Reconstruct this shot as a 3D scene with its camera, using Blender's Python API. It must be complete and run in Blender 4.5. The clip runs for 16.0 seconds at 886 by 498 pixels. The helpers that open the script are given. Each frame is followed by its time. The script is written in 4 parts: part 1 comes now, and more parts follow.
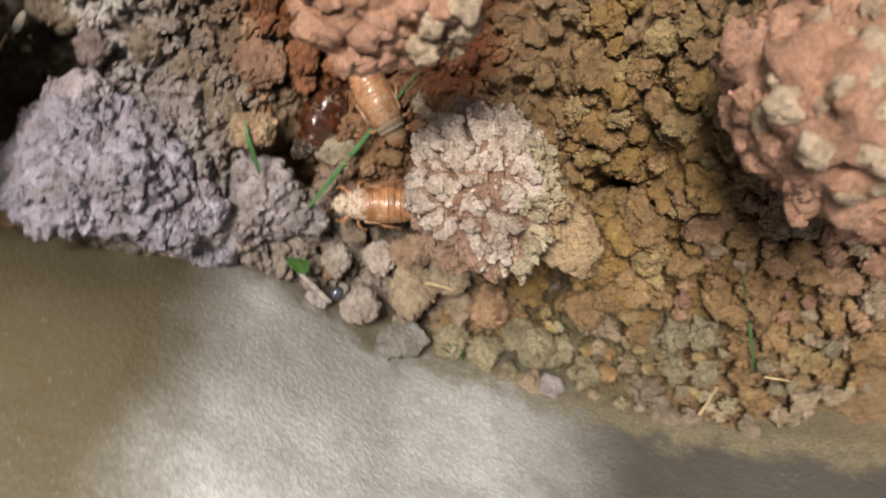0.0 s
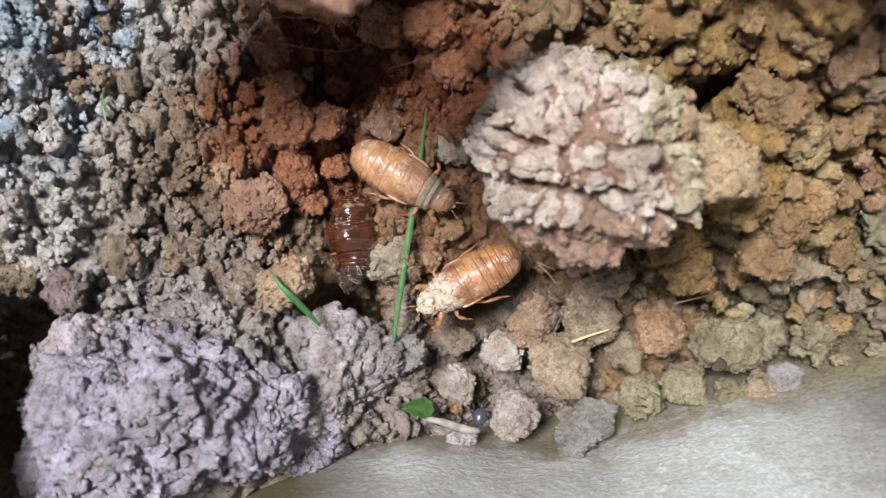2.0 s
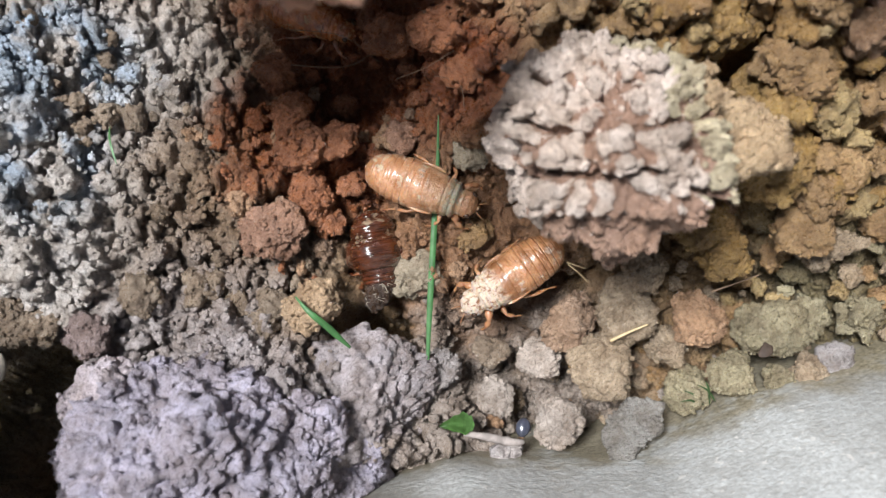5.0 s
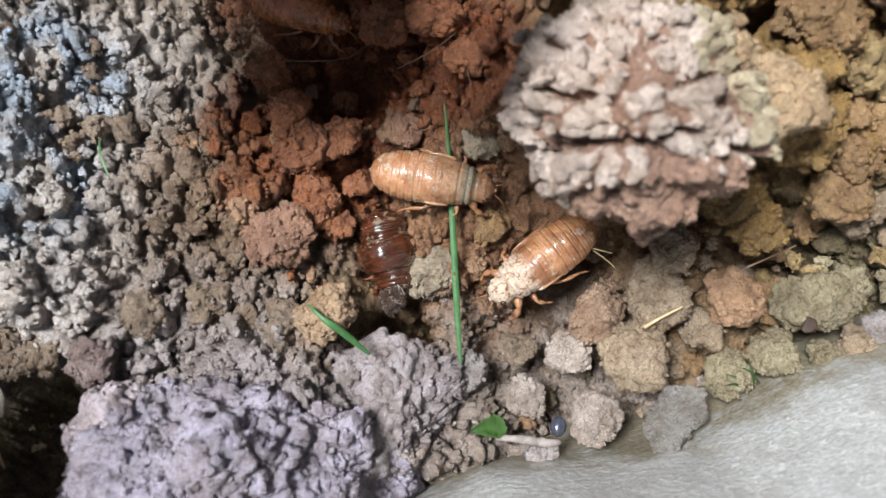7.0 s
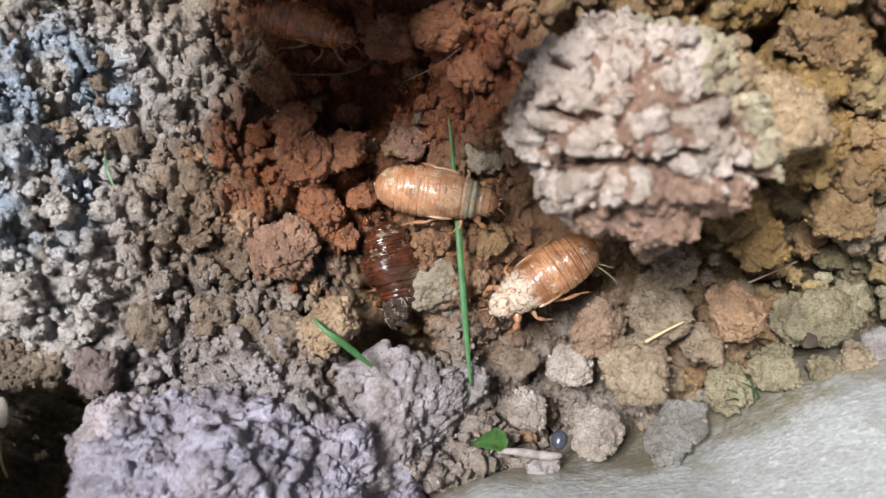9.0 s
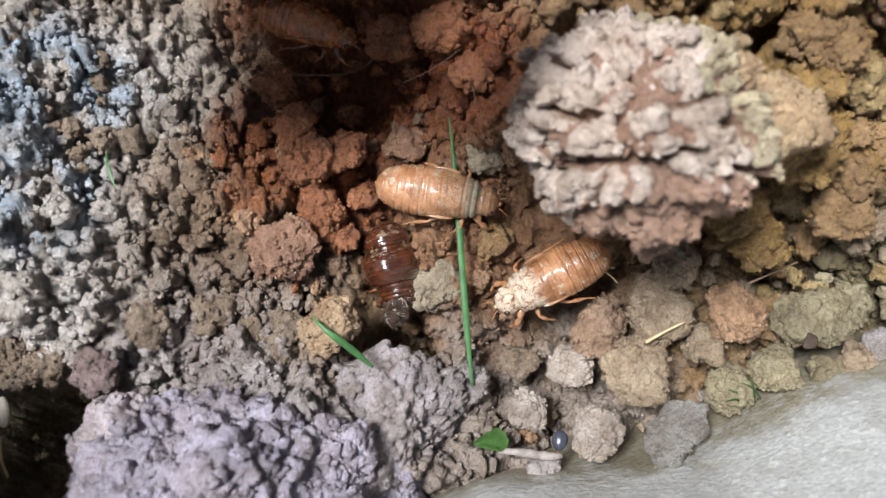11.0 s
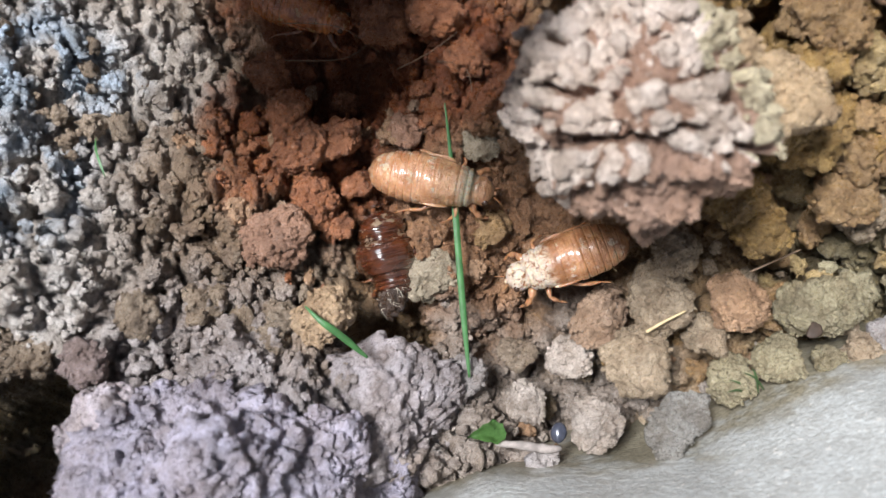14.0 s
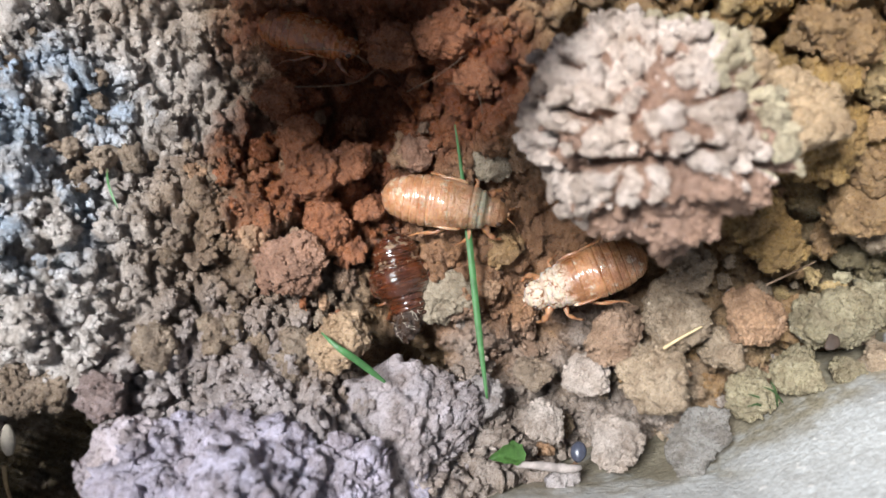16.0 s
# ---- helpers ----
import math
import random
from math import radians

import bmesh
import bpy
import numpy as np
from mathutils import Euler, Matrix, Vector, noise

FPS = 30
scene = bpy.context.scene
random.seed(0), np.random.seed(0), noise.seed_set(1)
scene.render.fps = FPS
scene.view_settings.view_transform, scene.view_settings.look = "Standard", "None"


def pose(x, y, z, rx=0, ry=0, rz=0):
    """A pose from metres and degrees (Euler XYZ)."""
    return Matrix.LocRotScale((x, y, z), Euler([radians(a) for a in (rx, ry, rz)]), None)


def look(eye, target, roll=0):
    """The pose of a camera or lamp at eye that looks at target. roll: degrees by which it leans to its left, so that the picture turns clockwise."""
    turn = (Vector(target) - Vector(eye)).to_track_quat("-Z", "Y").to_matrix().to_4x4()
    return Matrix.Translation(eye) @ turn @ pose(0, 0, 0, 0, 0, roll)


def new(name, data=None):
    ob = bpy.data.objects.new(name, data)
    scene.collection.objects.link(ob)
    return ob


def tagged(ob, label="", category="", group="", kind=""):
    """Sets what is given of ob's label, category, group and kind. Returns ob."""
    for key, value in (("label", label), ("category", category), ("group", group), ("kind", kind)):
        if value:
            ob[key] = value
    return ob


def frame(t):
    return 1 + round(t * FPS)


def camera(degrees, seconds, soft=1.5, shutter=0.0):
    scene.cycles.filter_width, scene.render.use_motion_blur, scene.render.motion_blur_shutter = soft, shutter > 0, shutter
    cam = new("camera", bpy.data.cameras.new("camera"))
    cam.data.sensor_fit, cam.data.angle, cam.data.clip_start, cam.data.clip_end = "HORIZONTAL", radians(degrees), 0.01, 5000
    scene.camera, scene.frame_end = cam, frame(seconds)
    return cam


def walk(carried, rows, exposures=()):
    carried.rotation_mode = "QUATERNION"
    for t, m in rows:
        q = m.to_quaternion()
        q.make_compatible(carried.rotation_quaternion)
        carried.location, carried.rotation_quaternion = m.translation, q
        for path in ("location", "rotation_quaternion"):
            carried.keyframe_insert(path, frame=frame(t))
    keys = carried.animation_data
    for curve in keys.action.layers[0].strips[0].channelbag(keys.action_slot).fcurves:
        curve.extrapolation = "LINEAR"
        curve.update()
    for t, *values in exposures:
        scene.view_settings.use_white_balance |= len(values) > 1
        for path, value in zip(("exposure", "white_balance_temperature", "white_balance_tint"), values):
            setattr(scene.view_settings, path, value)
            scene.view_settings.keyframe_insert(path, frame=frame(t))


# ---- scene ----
cam = camera(54.2, 16.0, soft=1.15, shutter=0.5)
METRES, EYE, TILT, LEAN, TURN = 0.122, 0.25, -80.0, 0.0, 0.0
ROWS = [
    (0.0, 0.0, 0.0, 0.0, 0.0, 0.0, 0.0),
    (0.5, -0.0189, 0.1385, -0.1014, 1.15, 5.84, 11.72),
    (1.0, -0.0714, 0.2736, -0.1817, 2.84, 9.31, 20.96),
    (1.5, -0.1168, 0.3632, -0.1823, 5.09, 12.52, 26.09),
    (2.0, -0.1833, 0.4298, -0.173, 6.61, 15.32, 30.65),
    (2.5, -0.1944, 0.4735, -0.1779, 8.03, 16.6, 32.82),
    (3.0, -0.1957, 0.444, -0.2017, 8.32, 16.81, 33.72),
    (3.5, -0.1956, 0.4234, -0.1932, 8.54, 17.17, 33.77),
    (4.0, -0.1933, 0.4243, -0.1845, 8.5, 17.36, 33.72),
    (6.5, -0.2659, 0.562, -0.1704, 11.11, 21.01, 39.44),
    (7.0, -0.265, 0.5575, -0.1669, 11.08, 21.06, 39.57),
    (7.5, -0.2644, 0.5484, -0.1667, 11.07, 21.11, 39.55),
    (8.0, -0.2656, 0.5449, -0.1662, 11.04, 21.25, 39.49),
    (8.5, -0.2603, 0.545, -0.1518, 10.92, 21.17, 39.31),
    (9.0, -0.2597, 0.5453, -0.1522, 10.77, 21.06, 39.19),
    (11.5, -0.2638, 0.5463, -0.1587, 10.81, 21.35, 39.13),
    (12.0, -0.2638, 0.5481, -0.1607, 10.81, 21.33, 39.17),
    (12.5, -0.2614, 0.5511, -0.1594, 10.84, 21.39, 39.16),
    (13.0, -0.2635, 0.5483, -0.1598, 10.8, 21.39, 39.16),
    (13.5, -0.2635, 0.5539, -0.1627, 10.82, 21.44, 39.21),
    (14.0, -0.2706, 0.58, -0.1773, 11.17, 21.95, 39.2),
    (14.5, -0.29, 0.601, -0.1807, 11.74, 22.63, 40.41),
    (15.0, -0.2906, 0.6018, -0.1825, 11.91, 23.0, 40.9),
    (15.5, -0.2851, 0.5976, -0.1749, 12.01, 23.24, 41.12),
    (16.0, -0.2762, 0.5736, -0.1454, 11.8, 22.96, 40.72),
]
walk(cam, [(t, pose(0, 0, EYE, TILT, LEAN, TURN) @ pose(METRES * x, METRES * y, METRES * z, 90 + pitch, roll, yaw)) for t, x, y, z, yaw, pitch, roll in ROWS],
     [(0.0, 0.08, 6950, 12), (1.0, 0.36, 6350, 11), (2.0, 0.49, 6080, 10), (3.0, 0.52, 6040, 10), (13.0, 0.50, 6060, 10), (14.5, 0.66, 5950, 10), (16.0, 0.71, 6000, 10)])
# a fixed lens focused on the floor of the hollow, with the shallow depth of a close-up
cam.data.dof.use_dof = True
cam.data.dof.focus_distance = 0.186
cam.data.dof.aperture_fstop = 21.0

# ---- light: open shade under a bright sky ----
world = bpy.data.worlds.new("sky")
scene.world = world
world.use_nodes = True
wn = world.node_tree
sky = wn.nodes.new("ShaderNodeTexSky")
sky.sky_type, sky.sun_disc = "NISHITA", False
sky.sun_elevation, sky.sun_rotation = radians(75), radians(-103)
veil = wn.nodes.new("ShaderNodeHueSaturation")
veil.inputs["Saturation"].default_value = 0.38
wn.links.new(sky.outputs["Color"], veil.inputs["Color"])
wn.links.new(veil.outputs["Color"], wn.nodes["Background"].inputs["Color"])
wn.nodes["Background"].inputs["Strength"].default_value = 0.042
sun = new("sun", bpy.data.lights.new("sun", "SUN"))
sun.data.energy, sun.data.angle, sun.data.color = 5.4, radians(15), (1.0, 0.975, 0.94)
sun.matrix_world = look((-0.12, -0.045, 0.8), (0, 0, 0))

MM = 0.001


# ---- materials ----
def graph(name):
    m = bpy.data.materials.new(name)
    m.use_nodes = True
    t = m.node_tree
    return m, t, t.nodes["Principled BSDF"]


def node(t, kind, **values):
    n = t.nodes.new(kind)
    for k, v in values.items():
        n.inputs[k].default_value = v
    return n


def mix(t, fac, a, b, how="MIX"):
    n = t.nodes.new("ShaderNodeMix")
    n.data_type, n.blend_type = "RGBA", how
    for socket, v in ((n.inputs[0], fac), (n.inputs[6], a), (n.inputs[7], b)):
        if isinstance(v, (int, float)):
            socket.default_value = v
        elif isinstance(v, tuple):
            socket.default_value = (*v[:3], 1)
        else:
            t.links.new(v, socket)
    return n.outputs[2]


def span(t, value, a, b, lo=0.0, hi=1.0):
    n = t.nodes.new("ShaderNodeMapRange")
    n.interpolation_type = "SMOOTHSTEP"
    t.links.new(value, n.inputs[0])
    for i, v in enumerate((a, b, lo, hi)):
        n.inputs[1 + i].default_value = v
    return n.outputs[0]


def math_node(t, how, a, b):
    n = t.nodes.new("ShaderNodeMath")
    n.operation = how
    for socket, v in ((n.inputs[0], a), (n.inputs[1], b)):
        if isinstance(v, (int, float)):
            socket.default_value = v
        else:
            t.links.new(v, socket)
    return n.outputs[0]


def noise_of(t, where, scale, detail=4.0, rough=0.6):
    n = node(t, "ShaderNodeTexNoise", Scale=scale, Detail=detail, Roughness=rough)
    t.links.new(where, n.inputs["Vector"])
    return n.outputs["Fac"], n.outputs["Color"]


def bump(t, shader, parts, distance):
    """Relief from (height, strength) pairs, one over the other."""
    last = None
    for height, strength in parts:
        b = node(t, "ShaderNodeBump", Strength=strength, Distance=distance)
        t.links.new(height, b.inputs["Height"])
        if last:
            t.links.new(last, b.inputs["Normal"])
        last = b.outputs["Normal"]
    t.links.new(last, shader.inputs["Normal"])


def earthy(t, shader, colour, where, wet=0.0):
    """Grain, damp glints and crumb relief that all the soils share."""
    fine, _ = noise_of(t, where, 1000, 6, 0.75)
    mid, _ = noise_of(t, where, 260, 8, 0.72)
    broad, _ = noise_of(t, where, 95, 3, 0.6)
    grain = node(t, "ShaderNodeTexVoronoi", Scale=620.0, Randomness=1.0)
    grain.feature = "SMOOTH_F1"
    t.links.new(mix(t, 0.0022, where, noise_of(t, where, 420, 3, 0.6)[1], "ADD"), grain.inputs["Vector"])
    pebbly = math_node(t, "SUBTRACT", 1.0, grain.outputs["Distance"])
    film, _ = noise_of(t, where, 520, 4, 0.7)
    oi = t.nodes.new("ShaderNodeObjectInfo")
    isl = t.nodes.new("ShaderNodeNewGeometry")
    c = mix(t, span(t, broad, 0.32, 0.68), mix(t, 1.0, colour, (0.84, 0.80, 0.75), "MULTIPLY"), mix(t, 1.0, colour, (1.10, 1.10, 1.10), "MULTIPLY"))
    c = mix(t, span(t, mid, 0.30, 0.62), mix(t, 1.0, c, (0.60, 0.55, 0.50), "MULTIPLY"), c)
    c = mix(t, span(t, mid, 0.58, 0.74, 0.0, 0.5), c, mix(t, 1.0, c, (1.30, 1.28, 1.24), "MULTIPLY"))
    c = mix(t, span(t, fine, 0.30, 0.52, 0.55, 0.0), c, mix(t, 1.0, c, (0.50, 0.46, 0.42), "MULTIPLY"))
    c = mix(t, span(t, oi.outputs["Random"], 0.0, 1.0, 0.0, 0.35), c, mix(t, 1.0, c, (0.76, 0.74, 0.72), "MULTIPLY"))
    c = mix(t, span(t, isl.outputs["Random Per Island"], 0.0, 1.0, 0.0, 0.35), c, mix(t, 1.0, c, (1.18, 1.16, 1.12), "MULTIPLY"))
    speck, _ = noise_of(t, where, 1700, 2, 0.5)
    c = mix(t, span(t, speck, 0.70, 0.76, 0.0, 0.45), c, mix(t, 1.0, c, (1.7, 1.7, 1.75), "MULTIPLY"))
    t.links.new(c, shader.inputs["Base Color"])
    glint = span(t, speck, 0.56, 0.66, 1.0, 0.4)
    t.links.new(math_node(t, "MULTIPLY", span(t, film, 0.40, 0.58, 0.75, 0.30 - wet), glint), shader.inputs["Roughness"])
    shader.inputs["Specular IOR Level"].default_value = 0.7
    bump(t, shader, ((mid, 1.0), (pebbly, 0.45), (fine, 0.6)), 0.0028)


def soil_field():
    """The cut bank: patches of grey loam, red clay and ochre that run into each other."""
    m, t, s = graph("bank_soil")
    where = t.nodes.new("ShaderNodeNewGeometry").outputs["Position"]
    _, wob = noise_of(t, where, 45, 3, 0.6)
    off = t.nodes.new("ShaderNodeVectorMath")
    off.operation = "MULTIPLY_ADD"
    t.links.new(wob, off.inputs[0])
    off.inputs[1].default_value = (0.036, 0.036, 0.036)
    t.links.new(where, off.inputs[2])
    colour = (0.40, 0.27, 0.145)
    for x, y, z, inner, outer, rgb in (
        (-90, 120, 60, 40, 78, (0.72, 0.675, 0.64)),
        (-52, 96, 42, 10, 34, (0.33, 0.235, 0.155)),
        (-80, 52, 45, 22, 50, (0.53, 0.48, 0.49)),
        (-50, 52, 12, 8, 26, (0.355, 0.326, 0.339)),
        (-28, 100, 42, 12, 27, (0.38, 0.135, 0.045)),
        (-8, 103, 40, 22, 38, (0.33, 0.105, 0.035)),
        (60, 40, 40, 32, 64, (0.40, 0.245, 0.09)),
        # ground darkened here: shade of the gaps between clods, put into the colour
        (40, 12, 3, 12, 38, (0.28, 0.23, 0.125)),
        (-20, 34, 2, 10, 28, (0.43, 0.36, 0.30)),
        (-16, 68, 16, 18, 34, (0.40, 0.22, 0.115)),
        (95, 40, 75, 18, 40, (0.442, 0.255, 0.181)),
        (-30, 39, 4, 14, 30, (0.44, 0.37, 0.32)),
        # darker olive-brown earth in the left hole; its shade is partly in the colour
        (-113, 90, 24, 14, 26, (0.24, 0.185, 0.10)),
    ):
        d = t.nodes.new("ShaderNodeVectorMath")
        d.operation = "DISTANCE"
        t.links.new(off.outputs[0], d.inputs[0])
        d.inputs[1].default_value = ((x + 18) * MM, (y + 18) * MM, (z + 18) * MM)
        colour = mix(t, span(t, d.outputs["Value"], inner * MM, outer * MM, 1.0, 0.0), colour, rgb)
    # pale mould threads over the grey bank
    veil, _ = noise_of(t, where, 60, 3, 0.55)
    for spot, reach in (((-0.062, 0.133, 0.064), 0.020), ((-0.077, 0.117, 0.057), 0.016), ((-0.050, 0.124, 0.060), 0.010)):
        d = t.nodes.new("ShaderNodeVectorMath")
        d.operation = "DISTANCE"
        t.links.new(where, d.inputs[0])
        d.inputs[1].default_value = spot
        near = span(t, d.outputs["Value"], 0.4 * reach, reach, 1.0, 0.0)
        colour = mix(t, math_node(t, "MULTIPLY", near, span(t, veil, 0.38, 0.52, 0.0, 0.9)), colour, (0.50, 0.63, 0.80))
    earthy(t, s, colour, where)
    return m


def soil(name, rgb, wet=0.0):
    m, t, s = graph(name)
    where = t.nodes.new("ShaderNodeNewGeometry").outputs["Position"]
    big, _ = noise_of(t, where, 70, 3, 0.6)
    c = mix(t, span(t, big, 0.35, 0.65), tuple(v * 0.82 for v in rgb), tuple(min(1, v * 1.14) for v in rgb))
    earthy(t, s, c, where, wet)
    return m


BANK = soil_field()
SOILS = {
    "pink": soil("pinkish_loam", (0.626, 0.540, 0.475)),
    "tan": soil("tan_loam", (0.46, 0.295, 0.14)),
    "brown": soil("brown_loam", (0.46, 0.315, 0.215)),
    "orange": soil("red_clay", (0.45, 0.185, 0.085)),
    "orangetan": soil("orange_clay", (0.56, 0.355, 0.215)),
    "ochre": soil("ochre_clay", (0.47, 0.30, 0.105)),
    "yellow": soil("yellow_clay", (0.52, 0.385, 0.185)),
    "olive": soil("olive_loam", (0.45, 0.395, 0.255)),
    "grey": soil("grey_loam", (0.508, 0.469, 0.466)),
    "redgrey": soil("reddish_grey_loam", (0.381, 0.297, 0.289)),
    "greybrown": soil("greyish_brown_loam", (0.36, 0.28, 0.205)),
    "slate": soil("slate_grey_loam", (0.36, 0.345, 0.32)),
    "mould": soil("mouldy_loam", (0.55, 0.465, 0.34)),
    "white": soil("dried_pale_clay", (0.86, 0.725, 0.635)),
    "purple": soil("violet_grey_loam", (0.59, 0.55, 0.67)),
    "beige": soil("grey_beige_loam", (0.57, 0.515, 0.54)),
    "rose": soil("brownish_rose_clay", (0.469, 0.270, 0.180)),
    "celadon": soil("greenish_pale_clay", (0.72, 0.63, 0.44)),
    "pinktip": soil("pale_pinkish_clay", (0.88, 0.70, 0.52)),
    "buff": soil("buff_clay", (0.65, 0.475, 0.29)),
    "honey": soil("honey_coloured_clay", (0.70, 0.51, 0.33)),
    "sand": soil("sandy_loam", (0.53, 0.415, 0.29)),
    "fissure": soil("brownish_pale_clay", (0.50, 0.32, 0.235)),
    "flesh": soil("pinkish_red_clay", (0.83, 0.48, 0.335)),
    "lilac": soil("pale_lilac_loam", (0.72, 0.64, 0.69)),
    "black": soil("glossy_black_head", (0.085, 0.05, 0.032), 0.12),
    "rosy": soil("rosy_brown_clay", (0.56, 0.36, 0.26)),
}


SOILS["bank"] = BANK


def stone_material():
    m, t, s = graph("grey_stone")
    where = t.nodes.new("ShaderNodeNewGeometry").outputs["Position"]
    big, _ = noise_of(t, where, 16, 4, 0.6)
    mid, _ = noise_of(t, where, 120, 4, 0.6)
    fine, _ = noise_of(t, where, 1100, 4, 0.7)
    speck, _ = noise_of(t, where, 620, 2, 0.5)
    c = mix(t, span(t, big, 0.35, 0.65), (0.52, 0.535, 0.525), (0.71, 0.725, 0.705))
    c = mix(t, span(t, mid, 0.35, 0.7, 0.0, 0.45), c, (0.27, 0.26, 0.24))
    c = mix(t, span(t, fine, 0.35, 0.7, 0.55, 0.0), c, (0.26, 0.25, 0.23))
    c = mix(t, span(t, speck, 0.66, 0.72, 0.0, 0.7), c, (0.66, 0.64, 0.60))
    # olive-brown stain at the low-x end; near-black towards the high-x end
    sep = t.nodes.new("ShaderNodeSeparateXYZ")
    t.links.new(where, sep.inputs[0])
    along_x = math_node(t, "ADD", sep.outputs["X"], math_node(t, "MULTIPLY", big, 0.03))
    c = mix(t, span(t, along_x, -0.058, -0.026, 0.93, 0.0), c, (0.105, 0.08, 0.034))
    c = mix(t, span(t, along_x, 0.018, 0.074, 0.0, 0.94), c, (0.062, 0.054, 0.043))
    # earth film along the soil contact, with the shadow line there painted in
    film = t.nodes.new("ShaderNodeAttribute")
    film.attribute_name = "earth_and_shade"
    patchy = math_node(t, "MULTIPLY", film.outputs["Fac"], span(t, mid, 0.30, 0.60, 0.55, 1.25))
    c = mix(t, span(t, patchy, 0.15, 0.85, 0.0, 0.9), c, mix(t, span(t, fine, 0.35, 0.65), (0.15, 0.125, 0.075), (0.26, 0.225, 0.15)))
    stretch = node(t, "ShaderNodeMapping")
    stretch.inputs["Rotation"].default_value = (0.0, 0.0, 0.7)
    stretch.inputs["Scale"].default_value = (0.7, 0.5, 0.6)
    t.links.new(where, stretch.inputs["Vector"])
    streak, _ = noise_of(t, stretch.outputs[0], 900, 3, 0.6)
    c = mix(t, span(t, streak, 0.62, 0.72, 0.0, 0.14), c, (0.58, 0.56, 0.51))
    c = mix(t, span(t, streak, 0.30, 0.42, 0.10, 0.0), c, (0.14, 0.13, 0.11))
    t.links.new(c, s.inputs["Base Color"])
    t.links.new(span(t, fine, 0.3, 0.7, 0.27, 0.46), s.inputs["Roughness"])
    bump(t, s, ((mid, 0.06), (fine, 0.22), (streak, 0.10), (speck, 0.35)), 0.0007)
    return m


def shell(name, rgb, dark, mud=None, mud_from=0.0, mud_to=0.01, amount=0.75, rough=0.34, wrinkle=1.0, gloss=0.4):
    """Translucent insect skin; dried mud lies between two lengths of the body."""
    m, t, s = graph(name)
    where = t.nodes.new("ShaderNodeTexCoord").outputs["Object"]
    sep = t.nodes.new("ShaderNodeSeparateXYZ")
    t.links.new(where, sep.inputs[0])
    big, _ = noise_of(t, where, 240, 4, 0.65)
    blot, _ = noise_of(t, where, 620, 4, 0.65)
    fine, _ = noise_of(t, where, 1900, 3, 0.6)
    c = mix(t, span(t, big, 0.35, 0.66), dark, rgb)
    c = mix(t, span(t, blot, 0.52, 0.66, 0.0, 0.4), c, tuple(min(1, v * 1.35 + 0.03) for v in rgb))
    c = mix(t, span(t, blot, 0.30, 0.44, 0.6, 0.0), c, dark)
    r = span(t, blot, 0.3, 0.7, rough - 0.10, rough + 0.18)
    s.inputs["Subsurface Weight"].default_value = 0.3
    s.inputs["Subsurface Radius"].default_value = (0.9, 0.4, 0.15)
    s.inputs["Subsurface Scale"].default_value = 0.0015
    s.inputs["Coat Weight"].default_value = gloss
    s.inputs["Coat Roughness"].default_value = 0.32 - 0.25 * gloss
    layers = [(fine, 0.5 * wrinkle), (blot, wrinkle)]
    if mud:
        x = math_node(t, "ADD", sep.outputs["X"], math_node(t, "MULTIPLY", math_node(t, "SUBTRACT", big, 0.5), 0.006))
        zone = math_node(t, "MULTIPLY", span(t, x, mud_from - 0.0012, mud_from + 0.0012), span(t, x, mud_to - 0.0008, mud_to + 0.0008, 1.0, 0.0))
        crack = node(t, "ShaderNodeTexVoronoi", Scale=430.0)
        crack.feature = "DISTANCE_TO_EDGE"
        t.links.new(mix(t, 0.0022, where, noise_of(t, where, 700, 4, 0.7)[1], "ADD"), crack.inputs["Vector"])
        patch, _ = noise_of(t, where, 380, 5, 0.7)
        cover = math_node(t, "MULTIPLY", zone, span(t, patch, 0.60 - 0.3 * amount, 0.66 - 0.3 * amount))
        cover = math_node(t, "MULTIPLY", cover, span(t, math_node(t, "ADD", crack.outputs["Distance"], math_node(t, "MULTIPLY", span(t, blot, 0.4, 0.6), 0.08)), 0.02, 0.10))
        c = mix(t, cover, c, mix(t, span(t, fine, 0.3, 0.7), tuple(v * 0.72 for v in mud), mud))
        r = math_node(t, "ADD", r, math_node(t, "MULTIPLY", cover, 0.5))
        layers.append((cover, 0.5))
        t.links.new(math_node(t, "MULTIPLY", math_node(t, "SUBTRACT", 1.0, cover), gloss), s.inputs["Coat Weight"])
    t.links.new(c, s.inputs["Base Color"])
    t.links.new(r, s.inputs["Roughness"])
    bump(t, s, layers, 0.0004)
    return m


def plain(name, rgb, rough, scale=300.0, deep=0.6, coat=0.0):
    m, t, s = graph(name)
    where = t.nodes.new("ShaderNodeTexCoord").outputs["Object"]
    big, _ = noise_of(t, where, scale, 3, 0.6)
    fine, _ = noise_of(t, where, scale * 6, 3, 0.6)
    c = mix(t, span(t, big, 0.3, 0.7), tuple(v * deep for v in rgb), rgb)
    c = mix(t, span(t, fine, 0.35, 0.7, 0.3, 0.0), c, tuple(v * 0.6 for v in rgb))
    t.links.new(c, s.inputs["Base Color"])
    s.inputs["Roughness"].default_value = rough
    s.inputs["Coat Weight"].default_value = coat
    bump(t, s, ((fine, 0.3),), 0.0003)
    return m


